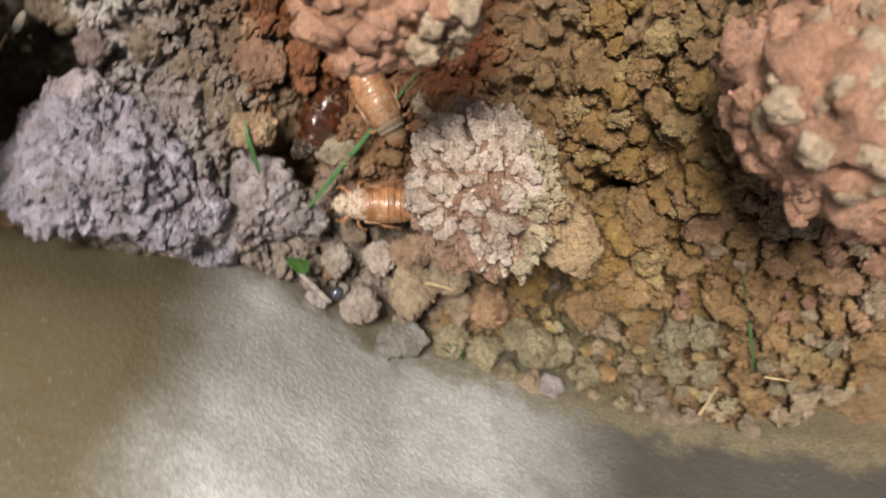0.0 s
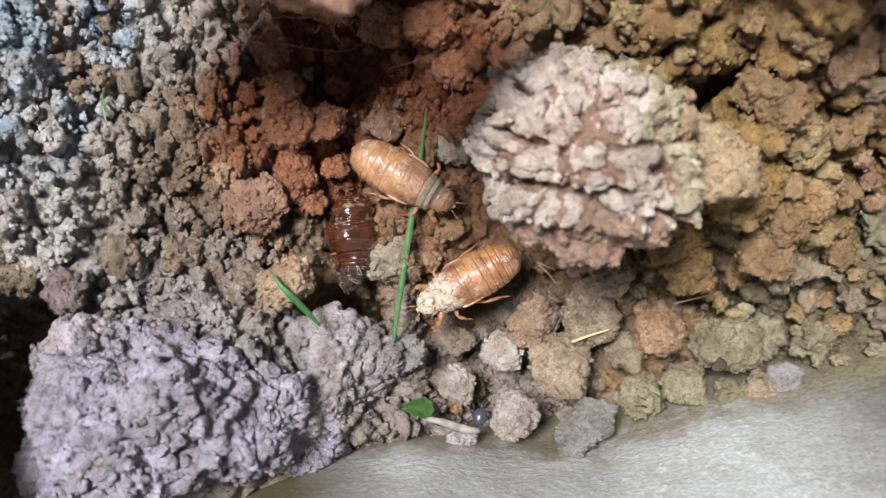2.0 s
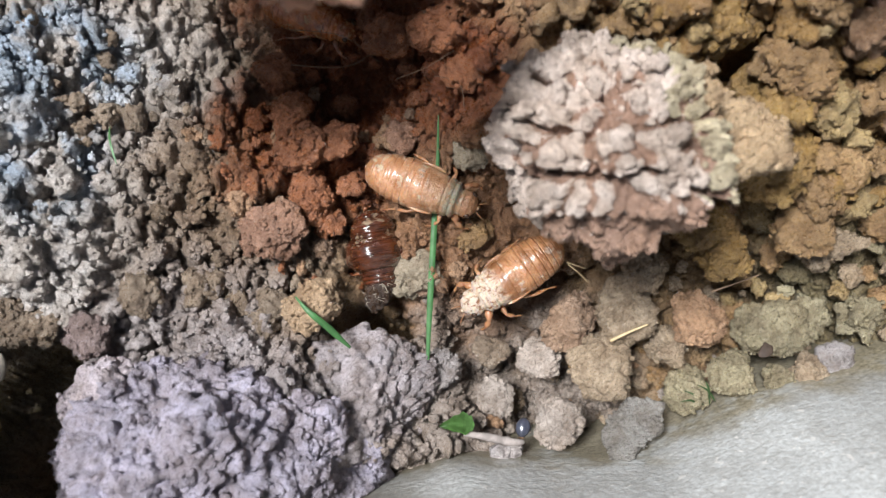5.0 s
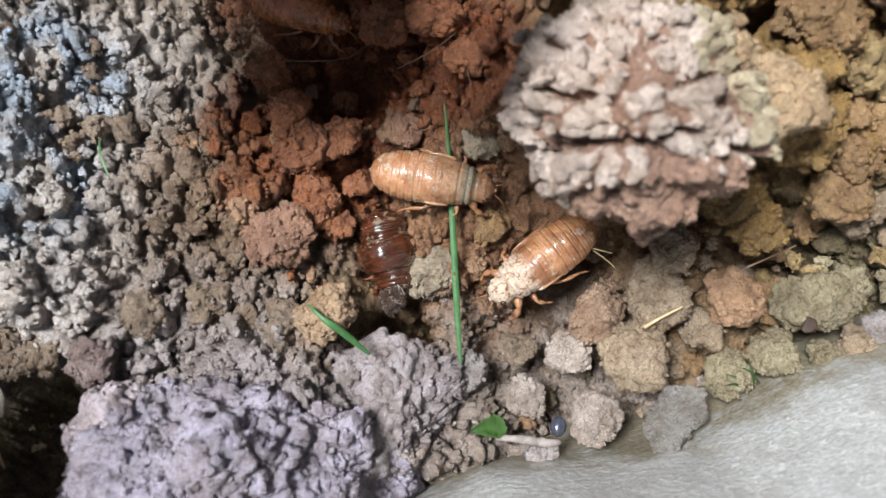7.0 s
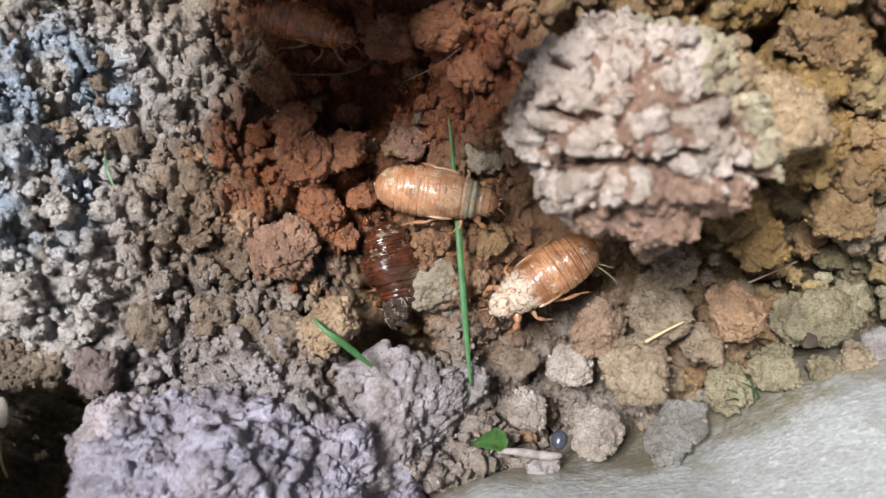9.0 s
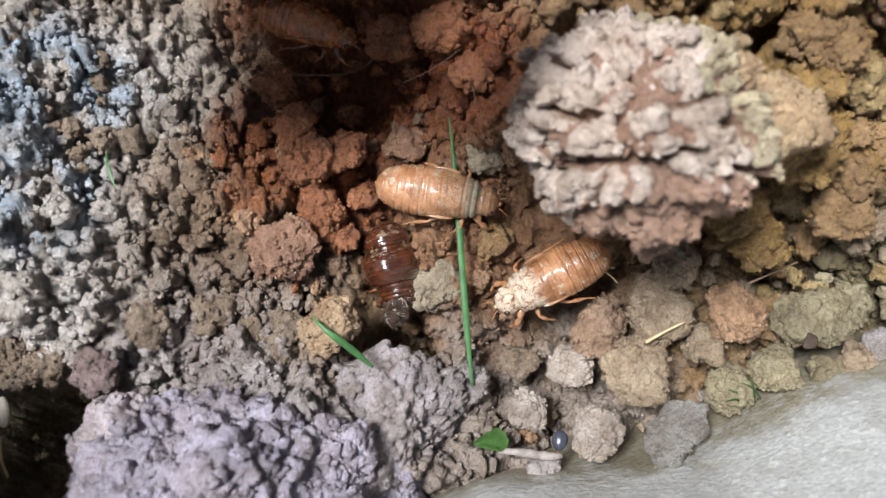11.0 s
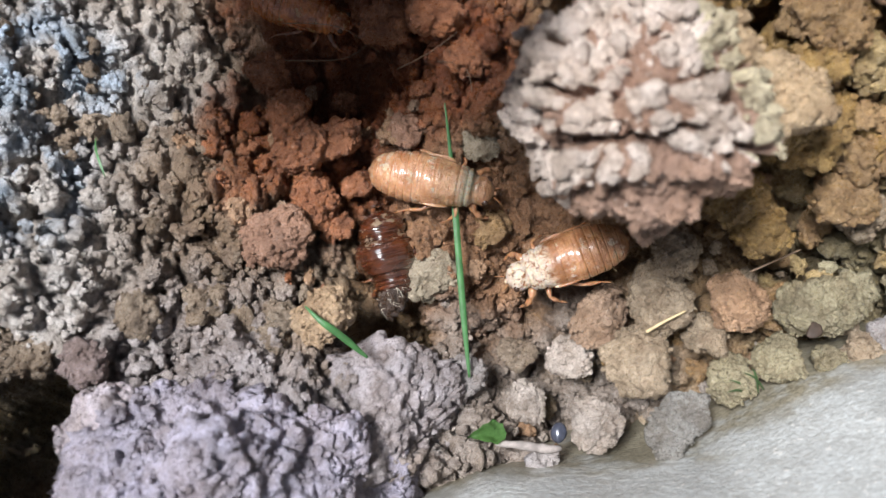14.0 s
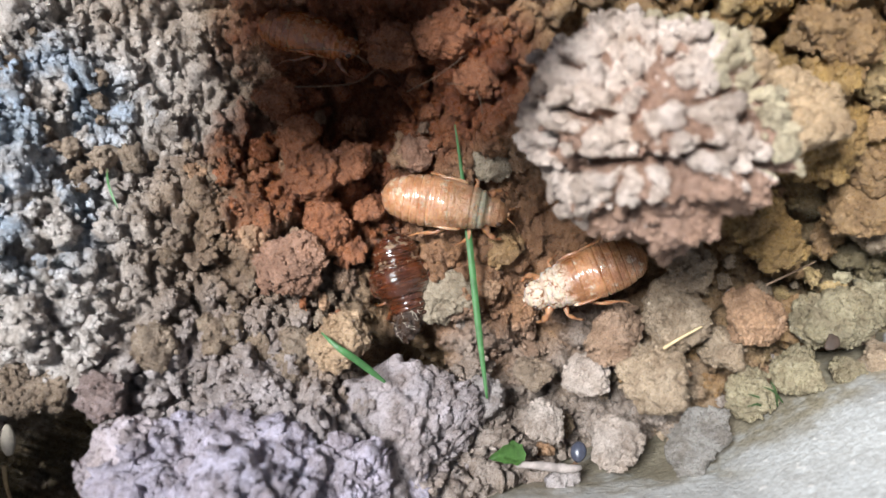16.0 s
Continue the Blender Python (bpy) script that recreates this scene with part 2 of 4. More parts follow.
STONE = stone_material()
GRASS = plain("grass_green", (0.07, 0.185, 0.058), 0.4, 400)
SHOOT = plain("dark_green_shoot", (0.045, 0.085, 0.025), 0.6, 400)
LEAF = plain("leaf_green", (0.13, 0.27, 0.07), 0.38, 350)
STRAW = plain("dry_straw", (0.62, 0.47, 0.26), 0.6, 500)
ROOT = plain("brown_root", (0.20, 0.13, 0.08), 0.7, 500)
GAP_BLACK = plain("near_black_gap", (0.06, 0.038, 0.025), 0.7, 500)
STEM = plain("earthy_stem", (0.36, 0.31, 0.28), 0.85, 600)
BLUE = plain("dark_blue_shell", (0.06, 0.065, 0.09), 0.18, 500, 0.6, 0.6)
SEED = plain("pale_husk", (0.62, 0.55, 0.44), 0.6, 400)
EYE_BLACK = plain("dark_eye", (0.05, 0.025, 0.015), 0.2, 500)


# ---- mesh helpers ----
def finish(name, bm, material, parent=None, label="", smooth=True):
    mesh = bpy.data.meshes.new(name)
    bm.to_mesh(mesh)
    bm.free()
    mesh.materials.append(material)
    if smooth:
        mesh.shade_smooth()
    ob = new(name, mesh)
    if parent:
        ob.parent = parent
    if label:
        ob["label"] = label
    return ob


def part(name, bm, material, parent, label=""):
    return finish(name, bm, material, parent, label)


def crust(q, f, step=0.5):
    """Packed rounded crumbs, each at its own height, parted by clefts."""
    d, where = noise.voronoi(q * f)
    gap = d[1] - d[0]
    return 0.55 * min(1.0, gap * 1.9) ** 0.7 - 1.1 * d[0] * d[0] + step * noise.noise(where[0] * 5.3) * min(1.0, gap * 5.0) - 0.05


def lump(seed, sub, knob=0.16, crumb=0.08, wave=0.26, freq=1.5, scale=(1, 1, 1), strata=0.0):
    """A crumbly clod of radius about 1: an uneven core broken into crumbs, split along its layers by strata."""
    bm = bmesh.new()
    bmesh.ops.create_icosphere(bm, subdivisions=sub, radius=1.0)
    shift = Vector((seed * 7.31, seed * 3.17, seed * 1.93))
    rnd = random.Random(seed * 31 + 7)
    cuts = []
    for k in range(11):
        way = Vector((rnd.gauss(0, 1), rnd.gauss(0, 1), rnd.gauss(0, 1))).normalized()
        cuts.append(way / rnd.uniform(0.74, 1.06))
    for v in bm.verts:
        p = v.co.normalized()
        q = p + shift
        w = q + 0.16 * noise.noise_vector(q * 2.4)
        facet = sum(max(0.0, p.dot(c)) ** 9 for c in cuts) + 0.42
        r = (0.12 + 0.84 * facet ** (-1 / 9) if knob else 0.95) + wave * noise.noise(q * 1.1) + 0.55 * wave * noise.noise(q * 2.3)
        if strata:
            layer = (q.x * 0.72 + q.y * 0.5 + q.z * 0.46) * 2.3 + 0.5 * noise.noise(q * 1.7)
            r -= strata * max(0.0, 1 - abs((layer % 1) - 0.5) * 7) * min(1, max(0, 0.75 - 0.7 * (p.x - p.y) + 0.5 * noise.noise(q * 2.1)))
        if knob:
            r += knob * crust(w, freq) + crumb * crust(w, freq * 2.5)
        if knob and sub > 3:
            r += 0.04 * noise.noise(q * 8) + 0.025 * noise.noise(q * 19) + 0.5 * crumb * crust(w, freq * 5.5)
        v.co = Vector((p.x * r * scale[0], p.y * r * scale[1], p.z * r * scale[2]))
    return bm


def tube(points, radii, sides=8, flat=1.0):
    """A tapered, bent rod through points."""
    bm = bmesh.new()
    rings = []
    pts = [Vector(p) for p in points]
    for i, p in enumerate(pts):
        d = (pts[min(i + 1, len(pts) - 1)] - pts[max(i - 1, 0)]).normalized()
        a = d.orthogonal() if abs(d.z) > 0.9 else d.cross(Vector((0, 0, 1)))
        a.normalize()
        b = a.cross(d)
        rings.append([bm.verts.new(p + radii[i] * (a * math.cos(k * math.tau / sides) + b * flat * math.sin(k * math.tau / sides))) for k in range(sides)])
    for u, w in zip(rings, rings[1:]):
        for k in range(sides):
            bm.faces.new((u[k], u[(k + 1) % sides], w[(k + 1) % sides], w[k]))
    bm.faces.new(rings[0])
    bm.faces.new(list(reversed(rings[-1])))
    bmesh.ops.recalc_face_normals(bm, faces=bm.faces)
    return bm


def bow(points, n):
    """Points eased into a smooth curve of n pieces."""
    p = [np.array(q, float) for q in points]
    out = []
    for i in range(n + 1):
        f = i / n * (len(p) - 1)
        k = min(int(f), len(p) - 2)
        u = f - k
        a, b, c, d = p[max(k - 1, 0)], p[k], p[k + 1], p[min(k + 2, len(p) - 1)]
        out.append(tuple(0.5 * (2 * b + (c - a) * u + (2 * a - 5 * b + 4 * c - d) * u * u + (3 * b - a - 3 * c + d) * u ** 3)))
    return out


# ---- relief of the hollow ----
GRID_X = np.linspace(-0.12, 0.12, 9)
GRID_Y = np.array([0, 0.02, 0.04, 0.06, 0.08, 0.10, 0.13, 0.17])
LEVEL = np.array([
    [40, 40, 40, 20, 27, 50, 88, 105],
    [45, 48, 54, 54, 32, 57, 80, 98],
    [20, 18, 14, 28, 30, 46, 57, 91],
    [0, -2, -3, 8, 24, 40, 44, 101],
    [-5, -5, 3, 16, 31, 44, 80, 110],
    [-5, 2, 39, 59, 71, 80, 104, 118],
    [-7, 6, 42, 87, 100, 111, 118, 122],
    [-4, 8, 34, 86, 111, 118, 122, 122],
    [-9, 4, 25, 69, 108, 118, 122, 122],
]) * MM
HOLLOWS = (  # x, y, depth, radius
    (-8, 106, 10, 15), (-20, 104, 8, 9), (-43.5, 69.5, 36, 6.5), (-40, 67, 20, 5), (-107, 95, 60, 8), (-114, 86, 60, 14), (39, 50, 20, 6), (31, 35.5, 26, 6), (46, 54.5, 26, 6),
    (33, 28, 8, 7), (-30, 118, 10, 9), (26, 40, 12, 5), (-31, 32, 6, 5), (-10, 77.5, 8, 4),
)
CONTACT = ((-140, 60), (-90, 50), (-64, 45), (-45, 38), (-30, 26), (-13, 16), (14, 10), (33, 2), (60, -5), (100, -10), (180, -16))


def smooth_grid(x, y):
    fx = np.clip((x - GRID_X[0]) / (GRID_X[1] - GRID_X[0]), 0, 7.999)
    i = fx.astype(int)
    u = fx - i
    j = np.clip(np.searchsorted(GRID_Y, y) - 1, 0, 6)
    w = np.clip((y - GRID_Y[j]) / (GRID_Y[j + 1] - GRID_Y[j]), 0, 1)
    return (LEVEL[i, j] * (1 - u) + LEVEL[i + 1, j] * u) * (1 - w) + (LEVEL[i, j + 1] * (1 - u) + LEVEL[i + 1, j + 1] * u) * w


def contact(x):
    return np.interp(x, [c[0] * MM for c in CONTACT], [c[1] * MM for c in CONTACT])


def stone_top(x, s):
    k = np.interp(x, (-0.07, -0.05, -0.004, 0.031, 0.08), (2.7, 2.2, 1.6, 1.1, 0.9))
    return -0.004 + 0.095 * (1 - np.exp(-k * np.maximum(s, 0) / 0.095))


def relief(x, y):
    x, y = np.asarray(x, float), np.asarray(y, float)
    z = sum(smooth_grid(x + dx, y + dy) for dx, dy in ((0, 0), (0.005, 0), (-0.005, 0), (0, 0.004), (0, -0.004))) / 5
    for hx, hy, depth, r in HOLLOWS:
        z = z - depth * MM * np.exp(-((x - hx * MM) ** 2 + (y - hy * MM) ** 2) / (r * MM) ** 2)
    loose = np.clip((x + 0.042) / 0.012, 0, 1) * np.clip((0.066 - y) / 0.012, 0, 1) * np.clip((0.045 - x) / 0.02, 0, 1)
    z = z - 0.0115 * loose
    z = z - 0.0055 * np.clip((x - 0.010) / 0.016, 0, 1) * np.clip((0.11 - y) / 0.02, 0, 1)
    away = np.clip((np.maximum(np.abs(x) - 0.12, np.maximum(y - 0.16, -0.10 - y))) / 0.08, 0, 1)
    z = z + (0.105 - z) * away * away * (3 - 2 * away)
    s = contact(x) - y
    under = stone_top(x, s) - 0.014
    w = np.clip((s - 0.002) / 0.010, 0, 1) * np.clip((0.22 - np.abs(x)) / 0.02, 0, 1) * np.clip((y + 0.42) / 0.02, 0, 1)
    return np.where(w > 0, np.minimum(z, z + (under - z) * w), z)


def relief_at(x, y):
    return float(relief(np.array([x]), np.array([y]))[0])


def build_ground():
    def axis(lo, hi, step):
        a = list(np.arange(lo, hi, step))
        up, down, g = a[-1], a[0], step
        while up < 60:
            g *= 1.35
            up, down = up + g, down - g
            a.append(up)
            a.insert(0, down)
        return np.array(a)

    xs, ys = axis(-0.125, 0.118, 0.00049), axis(-0.012, 0.148, 0.00049)
    gx, gy = np.meshgrid(xs, ys, indexing="ij")
    z = relief(gx, gy)
    e = 0.0015
    nx = -(relief(gx + e, gy) - relief(gx - e, gy)) / (2 * e)
    ny = -(relief(gx, gy + e) - relief(gx, gy - e)) / (2 * e)
    ln = np.sqrt(nx * nx + ny * ny + 1)
    nx, ny, nz = nx / ln, ny / ln, 1 / ln
    co = np.stack((gx, gy, z), -1).reshape(-1, 3)
    nn = np.stack((nx, ny, nz), -1).reshape(-1, 3)
    disp = np.zeros(len(co))
    inside = (np.abs(co[:, 0]) < 0.16) & (co[:, 1] > -0.05) & (co[:, 1] < 0.19) & (contact(co[:, 0]) - co[:, 1] < 0.012)
    for n in np.nonzero(inside)[0]:
        p = Vector(co[n])
        coarse = 0.5 + 0.5 * min(max((p.x + 0.03) / 0.04, -1), 1)
        f = 150 - 53 * coarse
        q = p + 0.0016 * noise.noise_vector(p * 190) + 0.0006 * noise.noise_vector(p * 600)
        disp[n] = (0.0040 + 0.0024 * coarse) * crust(q, f, 0.8) + 0.0021 * crust(q, f * 2.3, 0.7) + 0.0013 * crust(q, f * 4.6, 0.6) + 0.0006 * noise.noise(p * 700) + 0.005 * noise.noise(p * 48) + 0.0004 * noise.noise(p * 1300)
    co = co + nn * (disp * np.clip(1.6 * nn[:, 2], 0.42, 1.0))[:, None]
    nxs, nys = len(xs), len(ys)
    idx = np.arange(nxs * nys).reshape(nxs, nys)
    quads = np.stack((idx[:-1, :-1], idx[1:, :-1], idx[1:, 1:], idx[:-1, 1:]), -1).reshape(-1, 4)
    mesh = bpy.data.meshes.new("ground")
    mesh.from_pydata(co.tolist(), [], quads.tolist())
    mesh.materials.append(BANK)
    mesh.shade_smooth()
    return tagged(new("ground", mesh), "crumbly dug earth bank of grey loam, red clay and ochre", "soil", kind="structure")


ground = build_ground()


def build_stone():
    bm = bmesh.new()
    xs = np.linspace(-0.16, 0.20, 150)
    ss = np.concatenate((np.linspace(-0.012, 0.10, 90), np.linspace(0.11, 0.34, 24)))
    rows = []
    for x in xs:
        row = []
        for s in ss:
            y = float(contact(np.array([x]))[0]) - s
            z = float(stone_top(x, np.array([s]))[0]) + (0.35 * s if s < 0 else 0) * 4
            p = Vector((x, y, z))
            z += 0.0030 * noise.noise(p * 22) + 0.0004 * noise.noise(p * 60) + 0.00012 * noise.noise(p * 420)
            row.append(bm.verts.new((x, y, z)))
        rows.append(row)
    for a, b in zip(rows, rows[1:]):
        for k in range(len(ss) - 1):
            bm.faces.new((a[k], a[k + 1], b[k + 1], b[k]))
    border = [e for e in bm.edges if e.is_boundary]
    low = bmesh.ops.extrude_edge_only(bm, edges=border)["geom"]
    for v in low:
        if isinstance(v, bmesh.types.BMVert):
            v.co.z = -0.065
    bmesh.ops.contextual_create(bm, geom=[e for e in bm.edges if e.is_boundary])
    bmesh.ops.recalc_face_normals(bm, faces=bm.faces)
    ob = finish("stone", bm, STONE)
    # film of earth and painted contact shade, strongest at the soil line
    film = ob.data.attributes.new("earth_and_shade", "FLOAT", "POINT")
    for v, value in zip(ob.data.vertices, film.data):
        s = float(contact(v.co.x)) - v.co.y + 0.004 * noise.noise(v.co * 110) + 0.002 * noise.noise(v.co * 330)
        value.value = min(1.0, max(0.0, 1 - s / 0.011))
    return tagged(ob, "smooth rounded grey stone with earth stains beside the dug bank", "stone")


build_stone()


# ---- large clods ----
def clod(x, y, z, r, kind, label, seed, sub=4, scale=(1, 1, 1), turn=0, knob=0.16, crumb=0.08, wave=0.26, freq=1.5, name="soil_clod", group=""):
    ob = finish(name, lump(seed, sub, knob, crumb, wave, freq, tuple(s * r * MM for s in scale)), SOILS[kind])
    ob.matrix_world = pose(x * MM, y * MM, z * MM, 0, 0, turn)
    return tagged(ob, label, "clod", group)


def great_clod(x, y, z, r, core, skin, label, seed, count, size, scale=(1, 1, 1), turn=0, flat=0.7, proud=0.0, strata=0.0, sub=5, close=0.72, other=None, knob=0.15, crumb=0.09):
    """A large clod: a core set with broken chunks that stand proud of it."""
    root = finish("soil_clod", lump(seed, sub, knob, crumb, 0.24 + 0.2 * strata, 2.6, tuple(v * r * MM for v in scale), strata), SOILS[core])
    root.matrix_world = pose(x * MM, y * MM, z * MM, 0, 0, turn)
    tagged(root, label, "clod")
    rnd = random.Random(seed)
    shapes = {}
    for k in range(6):
        bm = lump(seed * 11 + k, 3, 0.24, 0.13, 0.34, 1.7, (1, rnd.uniform(0.7, 0.95), flat))
        for tint in {skin, *(o[0] for o in other or ())}:
            mesh = bpy.data.meshes.new("chunk")
            bm.to_mesh(mesh)
            mesh.materials.append(SOILS[tint])
            mesh.shade_smooth()
            shapes[tint, k] = mesh
        bm.free()
    verts = root.data.vertices
    done, rest = [], {}
    for tries in range(9000):
        v = verts[rnd.randrange(len(verts))].co
        n = v.normalized()
        e = rnd.uniform(*size) * MM
        if strata and (v.x / scale[0]) ** 2 + (v.y / scale[1]) ** 2 + (v.z / scale[2]) ** 2 < (0.86 * r * MM) ** 2 and rnd.random() < 0.93:
            continue
        if n.z < -0.35 or any((v - p).length < close * (e + q) for p, q in done):
            continue
        done.append((v.copy(), e))
        tint = skin
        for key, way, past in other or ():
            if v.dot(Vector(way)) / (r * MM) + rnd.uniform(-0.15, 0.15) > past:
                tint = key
        place = Matrix.Translation(v * (0.97 + proud)) @ n.to_track_quat("Z", "Y").to_matrix().to_4x4() @ pose(0, 0, 0, rnd.uniform(-20, 20), rnd.uniform(-20, 20), rnd.uniform(0, 360)) @ Matrix.Scale(e, 4)
        if len(done) > 300:
            rest.setdefault(tint, []).append((shapes[tint, len(done) % 6], place))
            if len(done) >= count:
                break
            continue
        ob = new("chunk", shapes[tint, len(done) % 6])
        ob.parent = root
        ob.matrix_local = place
        if len(done) >= count:
            break
    for tint, some in rest.items():
        vs, fs = [], []
        for mesh, place in some:
            start = len(vs)
            vs += [place @ v.co for v in mesh.vertices]
            fs += [tuple(i + start for i in p.vertices) for p in mesh.polygons]
        mesh = bpy.data.meshes.new("crust")
        mesh.from_pydata(vs, [], fs)
        mesh.materials.append(SOILS[tint])
        mesh.shade_smooth()
        crumbs = new("crust", mesh)
        crumbs.parent = root
        crumbs["kind"] = "stuff"
    return root


def pale_clod(x, y, z, size, label, seed):
    """The great dried clod: drooping shelves of knobbly pale crust, with brown clay in the clefts and underside that
    also paints in their shade.
    """
    rise = Vector((0.60, 0.71, 0.37)).normalized()
    side = Vector((0.79, -0.57, -0.24)).normalized()
    bm = bmesh.new()
    bmesh.ops.create_icosphere(bm, subdivisions=7, radius=1.0)
    shift = Vector((seed * 5.3, seed * 2.7, seed * 1.1))
    vert_tones = []
    for v in bm.verts:
        p = v.co.normalized()
        q = p + shift
        base = Vector((p.x * size[0], p.y * size[1], p.z * size[2])) * (1 + 0.13 * noise.noise(q * 1.3) + 0.11 * noise.noise(q * 2.6))
        tall, wide = base.dot(rise), base.dot(side)
        # the shelves break up towards the upper far side
        hold = min(1.0, max(0.0, 0.62 - 0.03 * tall - 0.04 * wide + 1.3 * noise.noise(q * 2.6)))
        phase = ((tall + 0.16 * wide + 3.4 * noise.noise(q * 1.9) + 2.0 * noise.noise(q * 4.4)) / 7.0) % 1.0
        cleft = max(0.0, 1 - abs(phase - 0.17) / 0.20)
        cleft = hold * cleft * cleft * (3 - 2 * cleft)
        swell = math.sin(math.pi * min(1.0, max(0.0, (phase - 0.25) / 0.75))) * hold
        w = base + shift * 20 + 1.3 * noise.noise_vector(base * 0.22 + shift)
        knobs = 2.4 * crust(w, 0.15, 0.7) + 1.55 * crust(w, 0.34, 0.6) + 0.75 * crust(w, 0.78, 0.5) + 0.4 * noise.noise(w * 1.1) + 0.16 * noise.noise(w * 2.4)
        under = min(1.0, max(0.0, (-tall - 9.0 + 4 * noise.noise(q * 3.1)) / 3.0))
        out = knobs * (1 - 0.6 * cleft) * (1 - 0.35 * under) + 1.2 * swell * (1 - 0.5 * under) - 4.2 * cleft * (1 - 0.6 * under) - 0.6 * under
        v.co = (base + base.normalized() * out - rise * 0.6 * swell) * MM
        vert_tones.append((max(cleft + 0.35 * noise.noise(w * 0.5), -0.12 - 0.42 * knobs - 0.028 * tall + 0.5 * noise.noise(w * 0.3)), under, wide * 0.9 + tall * 0.42 + 4 * noise.noise(q * 3.7)))
    mesh = bpy.data.meshes.new("soil_clod")
    bm.to_mesh(mesh)
    bm.free()
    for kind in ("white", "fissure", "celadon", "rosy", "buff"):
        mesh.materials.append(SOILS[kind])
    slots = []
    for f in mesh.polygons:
        cleft_shade, under, far = (sum(vert_tones[i][k] for i in f.vertices) / 3 for k in range(3))
        # clefts and underside take browner slots, so their shade sits in the colour
        slots.append(1 if cleft_shade > 0.34 else 3 if under > 0.45 else 4 if far > 15.5 else 2 if far > 8.5 else 0)
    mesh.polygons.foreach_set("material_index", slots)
    mesh.shade_smooth()
    root = tagged(new("soil_clod", mesh), label, "clod")
    root.matrix_world = pose(x * MM, y * MM, z * MM)
    rnd = random.Random(seed)
    shapes = {}
    for k in range(6):
        bm = lump(seed * 17 + k, 3, 0.26, 0.14, 0.34, 1.7, (1, rnd.uniform(0.75, 1.0), rnd.uniform(0.6, 0.85)))
        for slot in (0, 2, 3, 4):
            piece = bpy.data.meshes.new("chunk")
            bm.to_mesh(piece)
            piece.materials.append(mesh.materials[slot])
            piece.shade_smooth()
            shapes[slot, k] = piece
        bm.free()
    done = []
    while len(done) < 300:
        f = mesh.polygons[rnd.randrange(len(mesh.polygons))]
        e = (0.6 + 1.9 * rnd.random() ** 1.5) * MM
        if f.material_index == 1 or f.normal.z < -0.3 or any((f.center - p).length < 0.8 * (e + g) for p, g in done):
            continue
        done.append((f.center.copy(), e))
        ob = new("chunk", shapes[f.material_index, len(done) % 6])
        ob.parent = root
        ob.matrix_local = Matrix.Translation(f.center) @ f.normal.to_track_quat("Z", "Y").to_matrix().to_4x4() @ pose(0, 0, 0, 0, 0, rnd.uniform(0, 360)) @ Matrix.Scale(e, 4)
    return root


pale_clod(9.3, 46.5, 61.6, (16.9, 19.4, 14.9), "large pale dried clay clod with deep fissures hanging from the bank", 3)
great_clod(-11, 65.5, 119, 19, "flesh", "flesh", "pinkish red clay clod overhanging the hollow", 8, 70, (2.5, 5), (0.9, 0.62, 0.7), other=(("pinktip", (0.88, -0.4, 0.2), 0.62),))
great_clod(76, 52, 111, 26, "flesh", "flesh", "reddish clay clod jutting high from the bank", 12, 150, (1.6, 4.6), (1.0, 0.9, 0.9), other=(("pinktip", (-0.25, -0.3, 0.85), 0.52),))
great_clod(-89, 59, 37.5, 24, "purple", "purple", "violet-grey loam clod resting against the stone", 17, 300, (0.7, 2.8), (0.98, 0.9, 0.92), -12, 0.7, -0.01, 0.0, 6, 0.58, knob=0.09, crumb=0.095)
great_clod(-60.5, 53.5, 9.0, 16, "beige", "beige", "lower violet-grey loam lump beside the stone", 23, 280, (0.6, 2.4), (1.3, 0.98, 1.0), -8, 0.6, -0.04, 0.0, 6, 0.58, knob=0.09, crumb=0.095)
# added clod, out of view, that keeps light off the hollow
great_clod(-21, 110.5, 116, 23, "flesh", "orange", "unseen broad red clay clod added to shade the hollow", 14, 90, (3, 6), (1.45, 0.95, 0.45))
# another added clod beyond the left edge, a roof that darkens the hole
great_clod(-140, 72, 84, 27, "flesh", "rosy", "unseen reddish clay clod added to shade the dark hole", 43, 120, (2, 6), (1.2, 1.15, 0.62))
great_clod(-90, 74, 45.5, 7.5, "lilac", "lilac", "pale lilac loam knob standing on the violet-grey clod", 47, 40, (0.8, 2.4), (1.1, 0.9, 1.0), 20, 0.6, -0.05, 0.0, 5, 0.66, knob=0.1, crumb=0.06)
great_clod(-66.5, 46.5, 14, 11, "purple", "purple", "small violet-grey loam lump wedged against the stone", 53, 110, (0.7, 2.2), (1.2, 0.9, 1.0), -30, 0.6, -0.04, 0.0, 5, 0.62, knob=0.09, crumb=0.09)
great_clod(-75.5, 51, 26, 16, "purple", "purple", "violet-grey loam lump sloping down to the stone", 37, 240, (0.7, 2.8), (1.2, 0.9, 0.95), -25, 0.7, -0.01, 0.0, 6, 0.58, knob=0.09, crumb=0.095)
great_clod(40, 36.5, 30, 7.5, "ochre", "ochre", "ochre clay ledge clod under the pale clod", 29, 40, (1.4, 3.0), (1.2, 0.9, 1.0), 10)
great_clod(28.8, 38.2, 50, 8.2, "buff", "buff", "buff clay clod grown onto the side of the pale clod", 31, 60, (1.0, 2.6), (1.25, 0.95, 0.9), -40, 0.6, -0.04)

